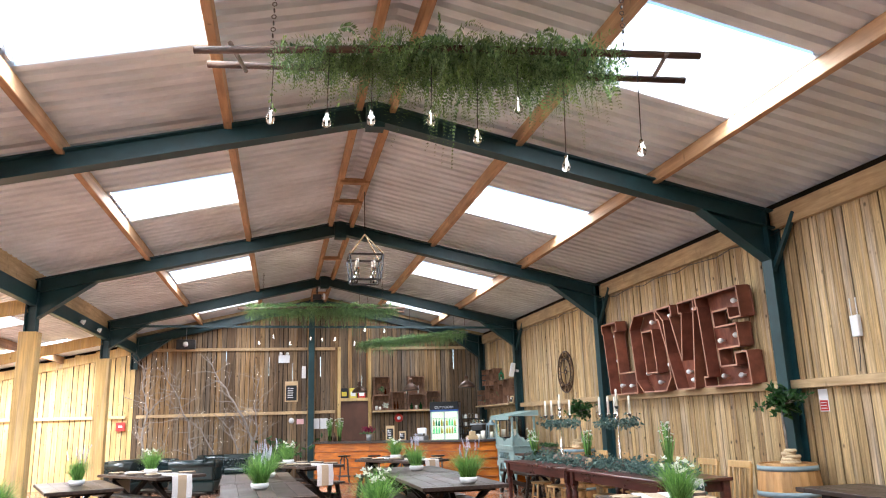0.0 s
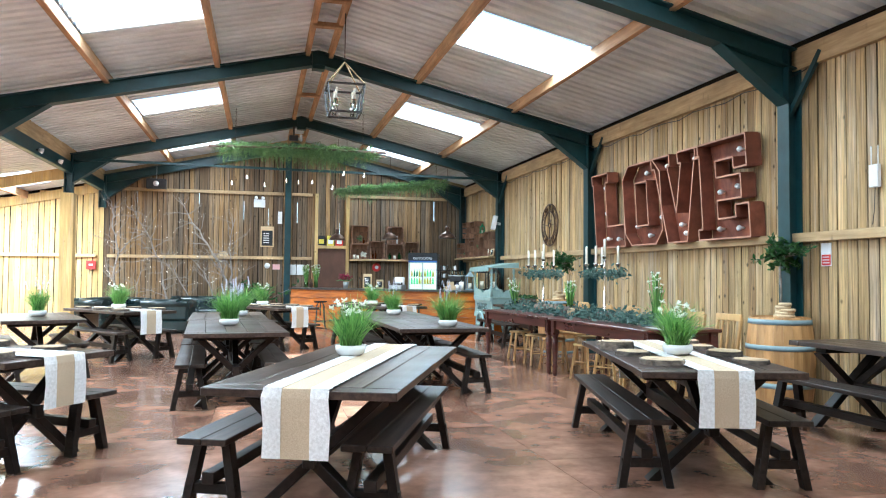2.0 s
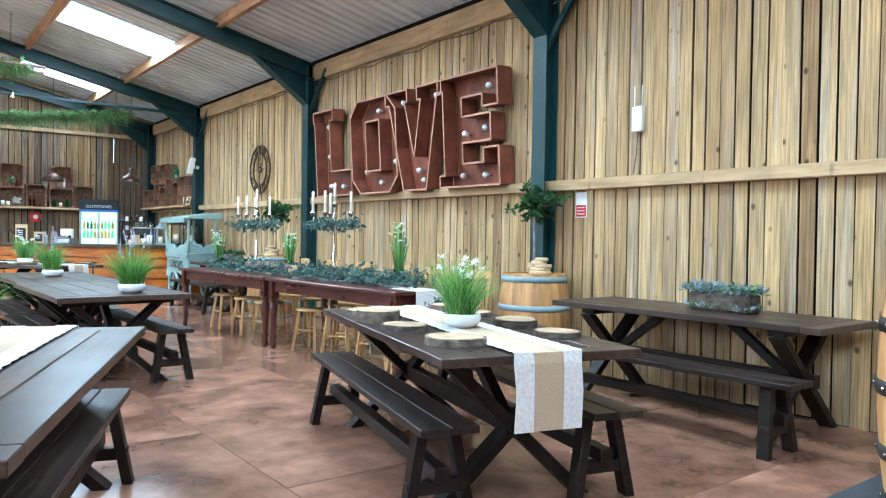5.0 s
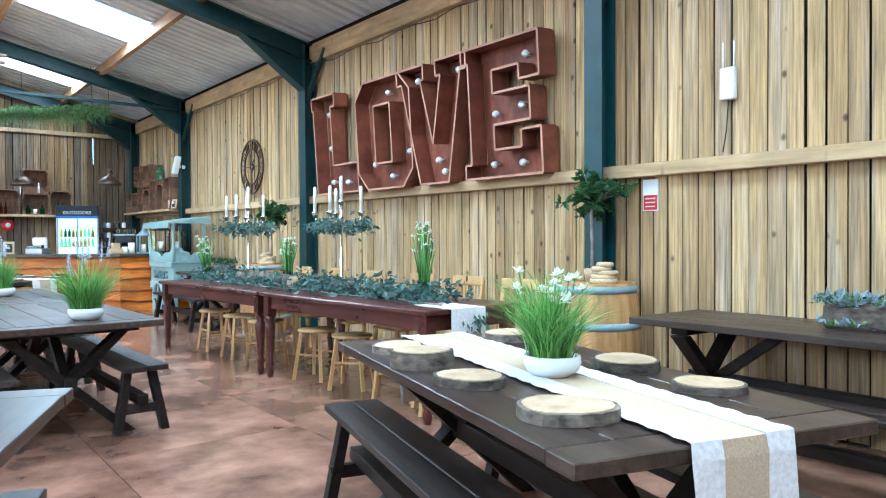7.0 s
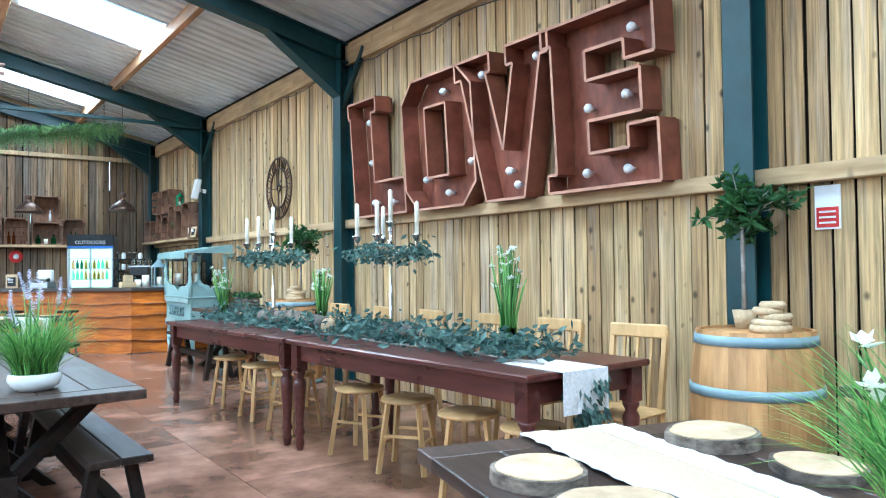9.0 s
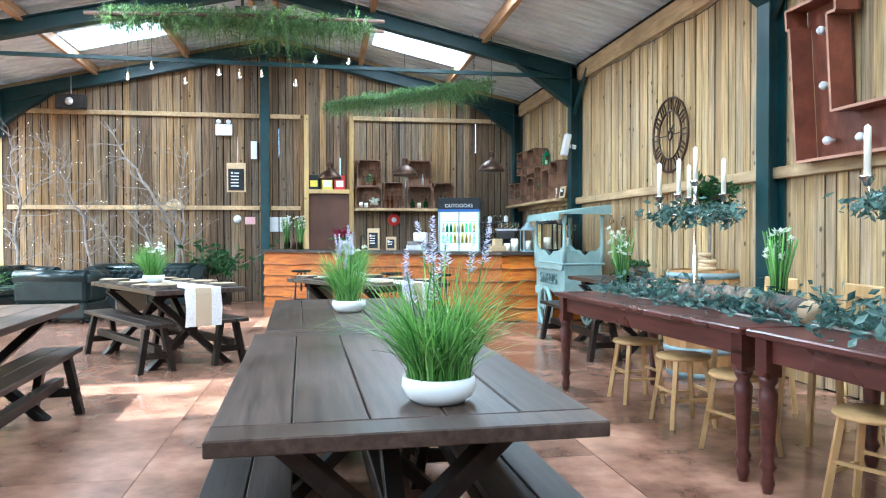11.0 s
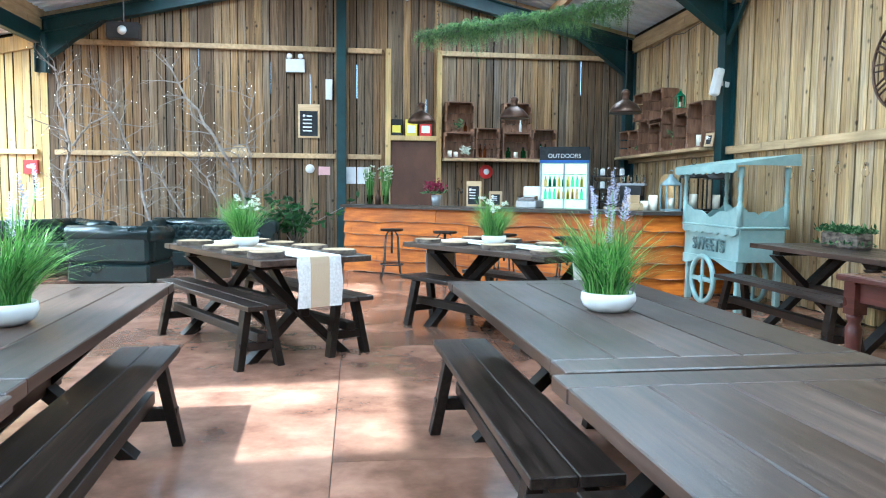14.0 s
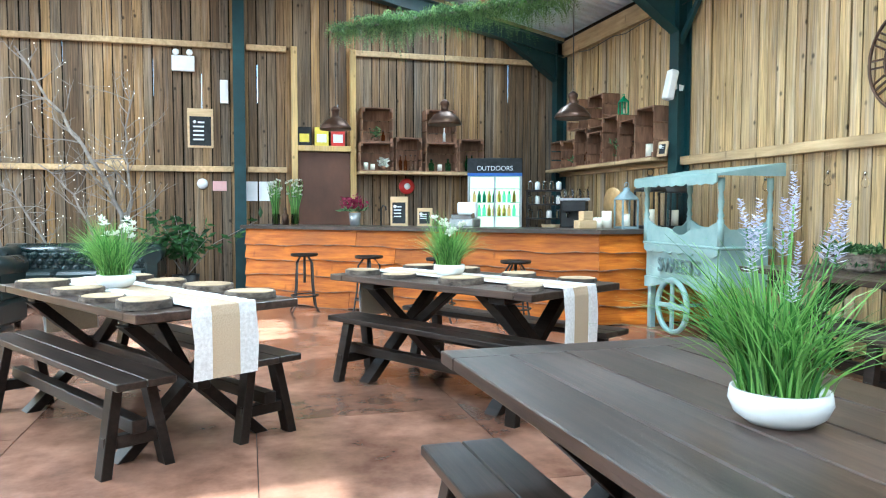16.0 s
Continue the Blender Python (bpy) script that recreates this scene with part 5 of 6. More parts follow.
sh = thing("wall_shelf", "sawn timber shelf on the board wall behind the bar", "shelf")
part("plank", box(B(), 4.7, 6.66, YF - .31, YF - .003, 1.72, 1.765), M_RAIL, sh, "", .004)
sh2 = thing("wall_shelf", "sawn timber shelf on the golden boards", "shelf")
part("plank", box(B(), XR - .34, XR - .088, 18.35, 21.5, 1.78, 1.822), M_RAIL, sh2, "", .004)

FAR = [(4.98, 2.19, .46, .5), (4.965, 1.766, .5, .42), (5.45, 1.766, .4, .5), (5.95, 2.2, .47, .49), (5.955, 1.766, .5, .43), (6.42, 1.766, .4, .5)]
base = crate(.47, .45)
first = True
for x, z, w, h in FAR:
    m = pose(x, YF - .3, z + .001)
    ob = crate(w, h) if not first else base
    if first:
        bpy.data.batch_remove([q for q in (*base.children_recursive, base)])
        ob = crate(w, h)
        first = False
    ob.matrix_basis = m
SIDE = [(21.15, 1.824, .4, .42), (20.72, 1.824, .42, .4), (20.3, 1.824, .38, .52), (19.87, 1.824, .42, .44), (19.42, 1.824, .42, .6), (18.98, 1.824, .4, .5), (18.56, 1.824, .44, .6), (20.55, 2.36, .4, .42), (19.85, 2.32, .44, .44)]
for y, z, w, h in SIDE:
    crate(w, h, .26).matrix_basis = pose(XR - .32, y, z, 0, 0, -90)


def bottle(x, y, z, mat, h=.2, r=.03, name="bottle", label="small glass bottle on a crate shelf"):
    t = thing(name, label, "bottle", pose(x, y, z))
    part("body", lathe(B(), [(r, 0), (r, h * .6), (r * .4, h * .75), (r * .4, h)], 12), mat, t)
    part("cap", lathe(B(), [(r * .45, h), (r * .45, h + .012), (0, h + .012)], 10), M_BLACK, t)


def candle(x, y, z, h=.11, r=.035):
    t = thing("pillar_candle", "plain ivory wax pillar candle", "candle", pose(x, y, z), "pillar candles")
    part("wax", lathe(B(), [(r, 0), (r, h), (r * .8, h - .006), (0, h - .008)], 16), M_WAX, t)
    part("wick", lathe(B(), [(.002, h - .008), (.002, h + .01)], 5), M_BLACK, t)


def small_plant(x, y, z, h=.16, mat=None, n=70, label="small leafy plant in a pot"):
    t = thing("small_plant", label, "plant", pose(x, y, z))
    part("pot", lathe(B(), [(.035, 0), (.045, .06), (0, .06)], 12), M_CRATE, t)
    r = random.Random(int(100 * x + 10 * y))

    def pl(r):
        return Vector((r.gauss(0, .03), r.gauss(0, .03), .05 + r.random() * h)), Vector((r.uniform(-1, 1), r.uniform(-1, 1), r.uniform(-.3, 1)))
    part("leaves", foliage(B(), r, n, pl, .06, wid=.45), mat or M_FERN, t, "", 0, None, False)


yb = YF - .18
candle(4.82, yb, 1.782); candle(4.92, yb, 1.782, .09)
small_plant(5.08, yb, 1.782, .12, M_FLOWER, 90, "posy of pale flowers in a crate")
for x in (5.34, 5.42, 5.5, 5.57):
    bottle(x, yb, 1.782, M_BROWNG if x < 5.45 else M_GLASS, .22, .028)
bottle(5.82, yb, 1.782, M_GREENG, .17, .045); candle(5.95, yb, 1.782, .1); bottle(6.08, yb, 1.782, M_GREENG, .18, .045)
bottle(4.88, yb, 2.206, M_GLASS, .18); small_plant(4.98, yb, 2.206, .14); bottle(5.08, yb, 2.206, M_BROWNG, .15)
bottle(5.9, yb, 2.216, M_GLASS, .12); bottle(6.02, yb, 2.216, M_WHITE, .22, .022)
bottle(6.38, yb, 1.782, M_GREENG, .24); bottle(6.46, yb, 1.782, M_GREENG, .24)
xs = XR - .2
candle(xs, 18.62, 1.84, .16, .05); bottle(xs, 19.02, 1.84, M_GLASS, .22); candle(xs, 18.9, 1.84, .1)
small_plant(xs, 19.42, 1.84, .22); bottle(xs, 19.85, 1.84, M_BROWNG, .17); bottle(xs, 20.3, 1.84, M_BROWNG, .24, .045); small_plant(xs, 20.72, 1.84, .1); bottle(xs, 21.15, 1.84, M_BROWNG, .18)


def lantern(m, s=1.0, mat=None, label="metal candle lantern with glass sides"):
    t = thing("lantern", label, "lantern", m)
    mat = mat or M_BLACK
    w, h = .085 * s, .27 * s
    part("base", box(B(), -w, w, -w, w, 0, .02 * s), mat, t)
    for sx in (-1, 1):
        for sy in (-1, 1):
            part("upright", box(B(), sx * (w - .008) - .008, sx * (w - .008) + .008, sy * (w - .008) - .008, sy * (w - .008) + .008, .02 * s, h), mat, t)
    for sx in (-1, 1):
        part("pane", box(B(), sx * (w - .008) - .001, sx * (w - .008) + .001, -w + .018, w - .018, .022 * s, h - .002), M_GLASS, t)
    part("roof", lathe(B(), [(w * 1.45, h), (w * 1.3, h + .02 * s), (w * .4, h + .09 * s), (w * .4, h + .11 * s), (0, h + .12 * s)], 4, pose(0, 0, 0, 0, 0, 45)), mat, t)
    part("ring", torus(B(), (0, 0, h + .14 * s), .025 * s, .004, 'y', 16), mat, t)
    part("candle", lathe(B(), [(.035 * s, .021 * s), (.035 * s, .14 * s), (0, .138 * s)], 14), M_WAX, t)


lantern(pose(xs, 19.28, 2.425), .62, M_GRN, "small green enamel lantern on a crate")
lantern(pose(7.1, 17.85, 1.001), 1.15, M_HOOPB, "blue-grey lantern with a candle on the bar")
lantern(pose(7.4, 17.87, 1.001), 1.5, M_BLACK, "large black lantern on the bar")
lantern(pose(7.7, 17.87, 1.001), 1.45, M_BLACK, "large black lantern on the bar")
candle(6.8, 17.93, 1.001, .12, .05)
candle(6.92, 17.95, 1.001, .19, .055)
hb = thing("wooden_block", "stack of pale wooden blocks on the bar", "wooden block", pose(6.64, 17.9, 1.001, 0, 0, 12))
part("lower_block", box(B(), -.12, .12, -.05, .05, 0, .09), M_PLY, hb, "", .006)
part("upper_block", box(B(), -.06, .07, -.045, .045, .091, .19), M_PLY, hb, "", .006)


# vases of white flowers at the end of the bar
for s_ in (.25, .55):
    p = BA + dv * s_ + nv * .3
    vase(p.x, p.y, 1.001, .58, 84)
bottle(*(BA + dv * .4 + nv * .3).to_tuple()[:2], 1.001, M_BRONZE, .2, .045, "copper_bottle", "hammered copper bottle on the bar")
bq = thing("bouquet", "burgundy flowers in a galvanised bucket", "flowers", along_bar(1.35, .45))
part("bucket", lathe(B(), [(.06, 0), (.075, .16), (.07, .16), (.056, .01), (0, .01)], 18), M_ALU, bq)
PETALS = part("petals", foliage(B(), random.Random(4), 260, lambda r: (Vector((r.gauss(0, .07), r.gauss(0, .07), .2 + abs(r.gauss(0, .07)))), Vector((r.uniform(-1, 1), r.uniform(-1, 1), r.uniform(0, 1)))), .05, wid=.7), M_BURG, bq, "", 0, None, False)
tagged(PETALS, "", "", "", "stuff")
part("leaves", foliage(B(), random.Random(5), 90, lambda r: (Vector((r.gauss(0, .06), r.gauss(0, .06), .18)), Vector((r.uniform(-1, 1), r.uniform(-1, 1), r.uniform(0, 1)))), .1, wid=.3), M_FERN, bq, "", 0, None, False)


def menu_board(m, w, h, label, lines):
    t = thing("chalkboard", label, "chalkboard", m)
    part("frame", box(B(), -w / 2, w / 2, 0, .018, 0, h), M_PLY, t, "", .003)
    part("slate", box(B(), -w / 2 + .03, w / 2 - .03, -.003, -.0005, .03, h * .8), M_CHALK, t)
    part("emblem", lathe(B(), [(.022, 0), (.022, .002), (0, .0025)], 12, Matrix.Translation((-w * .22, -.0035, h * .66)) @ pose(0, 0, 0, 90)), M_PAPER, t)
    for k in range(lines):
        ww = w * (.26 if k else .16)
        part("text_bar", box(B(), -w * .1 if not k else -w * .28, (-w * .1 if not k else -w * .28) + ww * 1.6, -.0055, -.0035, h * (.63 - .11 * k), h * (.67 - .11 * k)), M_PAPER, t)
    return t


menu_board(pose(2.485, YF - .03, 2.07), .35, .55, "pale framed chalkboard notice on the board wall", 5)
menu_board(along_bar(1.95, .5, 1.001), .24, .36, "framed chalkboard menu standing on the bar", 4)
menu_board(along_bar(2.3, .5, 1.001), .2, .22, "small chalkboard standing on the bar", 3)
menu_board(pose(XR - .3, 18.2, 1.82, -12, 0, -70), .14, .18, "tiny tilted chalkboard on the shelf end", 2)
till = thing("cash_till", "old silver cash till on the bar", "till", along_bar(2.85, .45))
part("body", box(B(), -.15, .15, -.12, .14, 0, .1), M_ALU, till, "", .01)
part("keys", box(B(), -.13, .13, -.1, .02, .101, .17, pose(0, 0, 0, 12)), M_SILVER, till, "", .01)
part("display", box(B(), -.12, .12, .04, .12, .101, .29), M_PAPER, till, "", .015)
tap = thing("bar_tap", "black curved tap behind the bar", "tap", along_bar(1.7, .5))
part("spout", tube(B(), [(0, 0, 0), (0, 0, .2), (.02, 0, .25), (.06, 0, .24), (.07, 0, .19)], .01), M_BLACK, tap)
cm = thing("coffee_machine", "dark metal coffee machine behind the bar", "coffee machine", pose(7.17, 19.3, .901, 0, 0, -28))
part("base", box(B(), -.17, .17, -.16, .15, .0, .07), M_BLACK, cm, "", .012)
part("body", box(B(), -.17, .17, .0, .15, .071, .42), M_BLACK, cm, "", .015)
part("brew_head", box(B(), -.16, .16, -.15, -.001, .27, .42), M_BLACK, cm, "", .02)
for dx in (-.08, .08):
    part("spout", lathe(B(), [(.012, .2), (.02, .23), (.02, .27)], 10, pose(dx, -.08, 0)), M_SILVER, cm)
    part("portafilter", beam(B(), (dx, -.1, .255), (dx + .01, -.24, .24), .022, .022), M_DARK, cm)
part("cup_rack", box(B(), -.19, .19, -.14, .14, .421, .45), M_ALU, cm)
for k in range(4):
    part("jar", lathe(B(), [(.035, .451), (.035, .54), (.02, .55), (.02, .57), (0, .57)], 12, pose(-.14 + .095 * k, 0, 0)), M_GLASS, cm)
bc = thing("back_counter", "dark timber counter behind the bar", "counter")
part("body", box(B(), 6.95, 7.9, 18.7, 21.2, 0, .9), M_TOP, bc, "", .01)
rk = thing("bar_rack", "dark open rack with glass jars behind the bar", "rack", pose(7.22, 20.4, .901, 0, 0, -28))
for dx in (-.24, .24):
    for dy in (-.12, .12):
        part("upright", box(B(), dx - .012, dx + .012, dy - .012, dy + .012, 0, .56), M_DARK, rk)
for z in (.16, .36, .56):
    part("shelf", box(B(), -.26, .26, -.14, .14, z + .001, z + .022), M_DARK, rk, "", .003)
for z, n0 in ((.182, 4), (.382, 5), (.583, 5)):
    for k0 in range(n0):
        jar = part("jar", lathe(B(), [(.036, z), (.038, z + .02), (.038, z + .09), (.026, z + .105)], 12, pose(-.2 + .4 * k0 / (n0 - 1), -.03, 0)), M_WHITE if (k0 + n0) % 3 == 0 else M_GLASS, rk)
        part("lid", lathe(B(), [(.03, z + .106), (.03, z + .122), (0, z + .124)], 12, pose(-.2 + .4 * k0 / (n0 - 1), -.03, 0)), M_SILVER, jar, "silver lid")
wb = thing("wicker_basket", "brown wicker basket on the back counter", "basket", pose(7.08, 19.85, .901))
part("basket", lathe(B(), [(.1, 0), (.13, .1), (.12, .1), (.09, .01), (0, .01)], 20), M_ROPE, wb)
for k, (y, hh) in enumerate(((19.2, .44), (19.3, .58))):
    t = thing("serving_board", "round wooden serving board leaning on the wall", "board", pose(7.55, y - .35, .905 + hh / 2, 0, 82, 0), "serving boards")
    part("board", lathe(B(), [(0, 0), (hh / 2, 0), (hh / 2, .02), (0, .02)], 24), M_BEECH, t)

# notices and wall things on the far wall
def plate(name, label, cat, x0, x1, z0, z1, mat, d=.02):
    t = thing(name, label, cat, pose((x0 + x1) / 2, YF - .012, z0))
    part("panel", box(B(), -(x1 - x0) / 2, (x1 - x0) / 2, -d, 0, 0, z1 - z0), mat, t, "", .003)
    return t


em = plate("emergency_light", "white emergency light unit with two spot heads", "emergency light", 2.12, 2.42, 3.13, 3.34, M_WHITE, .07)
for s in (-1, 1):
    part("spot_head", lathe(B(), [(.03, 0), (.045, .05), (0, .05)], 14, Matrix.Translation((s * .09, -.05, .25)) @ pose(0, 0, 0, 90)), M_WHITE, em)
sp2 = plate("wall_box", "slim white wall box beside the steel post", "wall box", 2.76, 2.87, 2.7, 3.03, M_WHITE, .06)
for x0 in (3.06, 3.28):
    pp = plate("paper_notice", "white paper notice pinned to the boards", "notice", x0, x0 + .2, 1.32, 1.6, M_PAPER, .004)
pk = plate("pink_notice", "small pink notice on the boards", "notice", 2.64, 2.83, 1.46, 1.6, M_PINK, .004)
ds = thing("smoke_alarm", "round white alarm disc on the boards", "alarm", Matrix.Translation((2.5, YF - .012, 1.56)) @ pose(0, 0, 0, 90))
part("disc", lathe(B(), [(.075, 0), (.07, .03), (0, .035)], 24), M_WHITE, ds)
fb = thing("fire_bell", "round red fire alarm bell on the boards", "alarm bell", Matrix.Translation((5.47, YF - .012, 1.55)) @ pose(0, 0, 0, 90))
part("bell", lathe(B(), [(.12, 0), (.12, .03), (.1, .05), (.06, .055)], 24), M_RED, fb)
part("centre", lathe(B(), [(.05, .056), (.045, .065), (0, .066)], 20), M_PAPER, fb)
rc = plate("call_point", "red fire call point box on the pale boards", "fire call point", -1.98, -1.76, 1.42, 1.64, M_RED, .07)
part("label_plate", box(B(), -.05, .05, -.074, -.071, .09, .14), M_PAPER, rc)
for s in (-1, 1):
    part("cable", tube(B(), [(s * .03, -.03, 0), (s * .03, -.03, -.14)], .006, 5), M_BLACK, rc)
ps = thing("plywood_arch", "small half-round plywood piece on the rail", "plywood piece", pose(1.36, YF - .06, 1.812))
bm = B()
ring = [bm.verts.new((.13 * math.cos(math.pi * k / 12), 0, .12 * math.sin(math.pi * k / 12))) for k in range(13)]
f = bm.faces.new(ring)
r_ = bmesh.ops.extrude_face_region(bm, geom=[f])
bmesh.ops.translate(bm, vec=(0, .02, 0), verts=[v for v in r_["geom"] if isinstance(v, bmesh.types.BMVert)])
part("half_disc", bm, M_PLY, ps)
hs_ = thing("horn_speaker", "grey box loudspeaker hung under the roof", "speaker", pose(-.3, YF - .4, 3.5))
part("box", box(B(), -.24, .24, -.1, .1, 0, .25), M_BLACK, hs_, "", .01)
part("grille", lathe(B(), [(.03, 0), (.07, .015), (0, .02)], 16, Matrix.Translation((0, -.101, .12)) @ pose(0, 0, 0, 90)), M_WHITE, hs_)
part("hanger", beam(B(), (0, 0, .25), (0, 0, .6), .015, .015), M_ALU, hs_)
for x, mat in ((3.93, M_CHALK), (4.18, M_YEL), (4.42, M_RED)):
    t = thing("book", "upright bright box on the ledge over the door", "box", pose(x, YF - .07, 2.131))
    part("cover", box(B(), -.1, .1, -.03, .02, 0, .27), mat, t, "", .003)
    part("printed_panel", box(B(), -.07, .07, -.0335, -.0305, .05, .17), M_PAPER if mat is not M_CHALK else M_YEL, t)


def pendant(x, y, z):
    t = thing("pendant_lamp", "aged bronze dome pendant lamp on a cord", "lamp", pose(x, y, z), "pendant lamps over the bar")
    part("shade", lathe(B(), [(.2, -.1), (.205, -.09), (.19, -.05), (.13, .02), (.06, .06), (.045, .07), (.045, .13), (.055, .14), (.055, .17), (.02, .2), (.0, .2)], 28), M_BRONZE, t)
    part("bulb", lathe(B(), [(0, -.1), (.03, -.09), (.035, -.06), (.015, -.02), (0, -.01)], 12), M_WHITE, t)
    part("cord", beam(B(), (0, 0, .2), (0, 0, roof_z(x) + .15 - z), .008, .008), M_BLACK, t)


for x, y in ((4.22, 20.15), (5.42, 19.22), (6.64, 18.25)):
    pendant(x, y, 2.32)

# ---- sweet cart ----
ct = thing("sweet_cart", "duck-egg painted sweet cart with canopy and spoked wheels", "cart")
cx0, cx1, cy0, cy1 = 7.1, 7.6, 16.2, 17.42
part("body", box(B(), cx0, cx1, cy0, cy1, .52, .86), M_CART, ct, "", .006)
part("tray", box(B(), cx0 - .03, cx1 + .03, cy0 - .03, cy1 + .03, .861, .885), M_CART, ct, "", .006)


def wavy_panel(p, q, z0, hts):
    """An upright board from p to q whose top follows the heights."""
    bm = B()
    p, q = Vector(p), Vector(q)
    n = Vector((-(q - p).y, (q - p).x, 0)).normalized() * .008
    k = 24
    pts = []
    for i in range(k + 1):
        f = i / k
        h = hts(f)
        c = p.lerp(q, f)
        pts.append([bm.verts.new((c + s * n).to_tuple()[:2] + (zz,)) for s in (-1, 1) for zz in (z0, z0 + h)])
    for a, b in zip(pts, pts[1:]):
        for i, j in ((0, 1), (1, 3), (3, 2), (2, 0)):
            bm.faces.new((a[i], a[j], b[j], b[i]))
    bm.faces.new([pts[0][i] for i in (0, 1, 3, 2)])
    bm.faces.new([pts[-1][i] for i in (2, 3, 1, 0)])
    return bm


scoop = lambda f: .2 - .1 * math.sin(math.pi * f) ** 2 + .02 * math.cos(6 * math.pi * f)
for p, q in (((cx0, cy0), (cx0, cy1)), ((cx0, cy0), (cx1, cy0)), ((cx1, cy0), (cx1, cy1)), ((cx0, cy1), (cx1, cy1))):
    part("gallery", wavy_panel((*p, 0), (*q, 0), .886, scoop), M_CART, ct)
skirt = lambda f: -(.05 + .03 * abs(math.sin(7 * math.pi * f)))
part("scalloped_skirt", wavy_panel((cx0 - .022, cy0, 0), (cx0 - .022, cy1, 0), .86, skirt), M_CART, ct)
part("front_panel", wavy_panel((cx0 - .009, cy0, 0), (cx0 - .009, cy1, 0), .53, lambda f: -.06 - .05 * math.cos(2 * math.pi * f)), M_CART, ct)
for x in (cx0, cx1):
    for y in (cy0, cy1):
        part("post", lathe(B(), [(.03, .886), (.03, 1.12), (.02, 1.13), (.03, 1.16), (.018, 1.2), (.028, 1.28), (.018, 1.36), (.03, 1.4), (.03, 1.49)], 12, pose(x, y, 0)), M_CART, ct)
rf = part("canopy", slab([Vector((cx0 - .1, cy0 - .08, 0)), Vector((cx1 + .08, cy0 - .08, 0)), Vector((cx1 + .08, cy1 + .08, 0)), Vector((cx0 - .1, cy1 + .08, 0))], 1.5, 1.525), M_CART, ct)
for v in rf.data.vertices:
    if v.co.x > cx0:
        v.co.z += .1
val = lambda f: -(.06 + .025 * abs(math.sin(9 * math.pi * f)))
part("valance", wavy_panel((cx0 - .1, cy0 - .08, 0), (cx0 - .1, cy1 + .08, 0), 1.51, val), M_CART, ct)
part("side_board", wavy_panel((cx0 - .09, cy0 - .088, 0), (cx1 + .08, cy0 - .088, 0), 1.505, lambda f: .1 * f + .015), M_CART, ct)
for x in (cx0 + .04, cx1 - .04):
    for y in (cy0 + .05,):
        part("leg", box(B(), x - .03, x + .03, y - .03, y + .03, 0, .52), M_CART, ct, "", .004)
part("leg", box(B(), cx0 + .01, cx0 + .07, cy1 - .08, cy1 - .02, .0, .52), M_CART, ct, "", .004)
for x in (cx0 - .05, cx1 + .05):
    wy, wr = 16.85, .27
    w = part("wheel", torus(B(), (x, wy, wr + .012), wr - .02, .028, 'x', 32, 6), M_CART, ct)
    for k in range(2):
        a = math.pi / 2 * k
        part("spoke", beam(B(), (x, wy - (wr - .03) * math.sin(a), wr + .012 - (wr - .03) * math.cos(a)), (x, wy + (wr - .03) * math.sin(a), wr + .012 + (wr - .03) * math.cos(a)), .045, .02, (1, 0, 0)), M_CART, w)
    part("hub", lathe(B(), [(.04, -.03), (.045, 0), (.04, .03)], 14, Matrix.Translation((x, wy, wr + .012)) @ pose(0, 0, 0, 0, 90, 0)), M_CART, w)
part("axle", beam(B(), (cx0 - .06, 16.85, .282), (cx1 + .06, 16.85, .282), .03, .03), M_CART, ct)
fc = bpy.data.curves.new("cart_word", 'FONT')
fc.body, fc.size, fc.align_x, fc.extrude, fc.bevel_depth = "SWEETS", .2, 'CENTER', .008, .001
tmp = new("tmp_word", fc)
deps = bpy.context.evaluated_depsgraph_get()
wm = bpy.data.meshes.new_from_object(tmp.evaluated_get(deps))
bpy.data.objects.remove(tmp)
wm.materials.clear()
wm.materials.append(M_CARTD)
piece("word", wm, ct, pose(cx0 - .024, 16.8, .6, 90, 0, -90))

# ---- sofas ----
def chesterfield(w, label, m, cat="sofa"):
    t = thing("chesterfield_" + cat, label, cat, m)
    part("base", box(B(), -w / 2, w / 2, -.4, .38, .06, .3), M_LEATH, t, "", .03)
    bk = part("back", box(B(), -w / 2, w / 2, .2, .4, .3, .66), M_LEATH, t, "", .04)
    part("back_roll", tube(B(), [(-w / 2, .32, .66), (w / 2, .32, .66)], .1, 14), M_LEATH, t)
    for s in (-1, 1):
        part("arm", box(B(), s * (w / 2 - .09) - .09, s * (w / 2 - .09) + .09, -.4, .2, .3, .6), M_LEATH, t, "", .03)
        part("arm_roll", tube(B(), [(s * (w / 2 - .09), -.41, .62), (s * (w / 2 - .09), .33, .64)], .11, 14), M_LEATH, t)
    n = max(1, round((w - .36) / .6))
    for k in range(n):
        cw = (w - .37) / n
        part("cushion", box(B(), -w / 2 + .185 + k * cw + .004, -w / 2 + .185 + (k + 1) * cw - .004, -.4, .19, .305, .44), M_LEATH, t, "", .035)
    nb = int(w / .13)
    for r in range(3):
        for k in range(nb):
            x = -w / 2 + .1 + (k + (.5 if r % 2 else 0)) * (w - .2) / nb
            part("tuft", lathe(B(), [(.05, 0), (.04, .02), (.012, .03), (.008, .022), (0, .02)], 8, Matrix.Translation((x, .2, .44 + .085 * r)) @ pose(0, 0, 0, 90)), M_LEATH, bk)
    for sx in (-1, 1):
        for sy in (-.33, .32):
            part("foot", lathe(B(), [(.025, 0), (.035, .03), (.03, .06)], 10, pose(sx * (w / 2 - .08), sy, 0)), M_DARK, t)
    return t


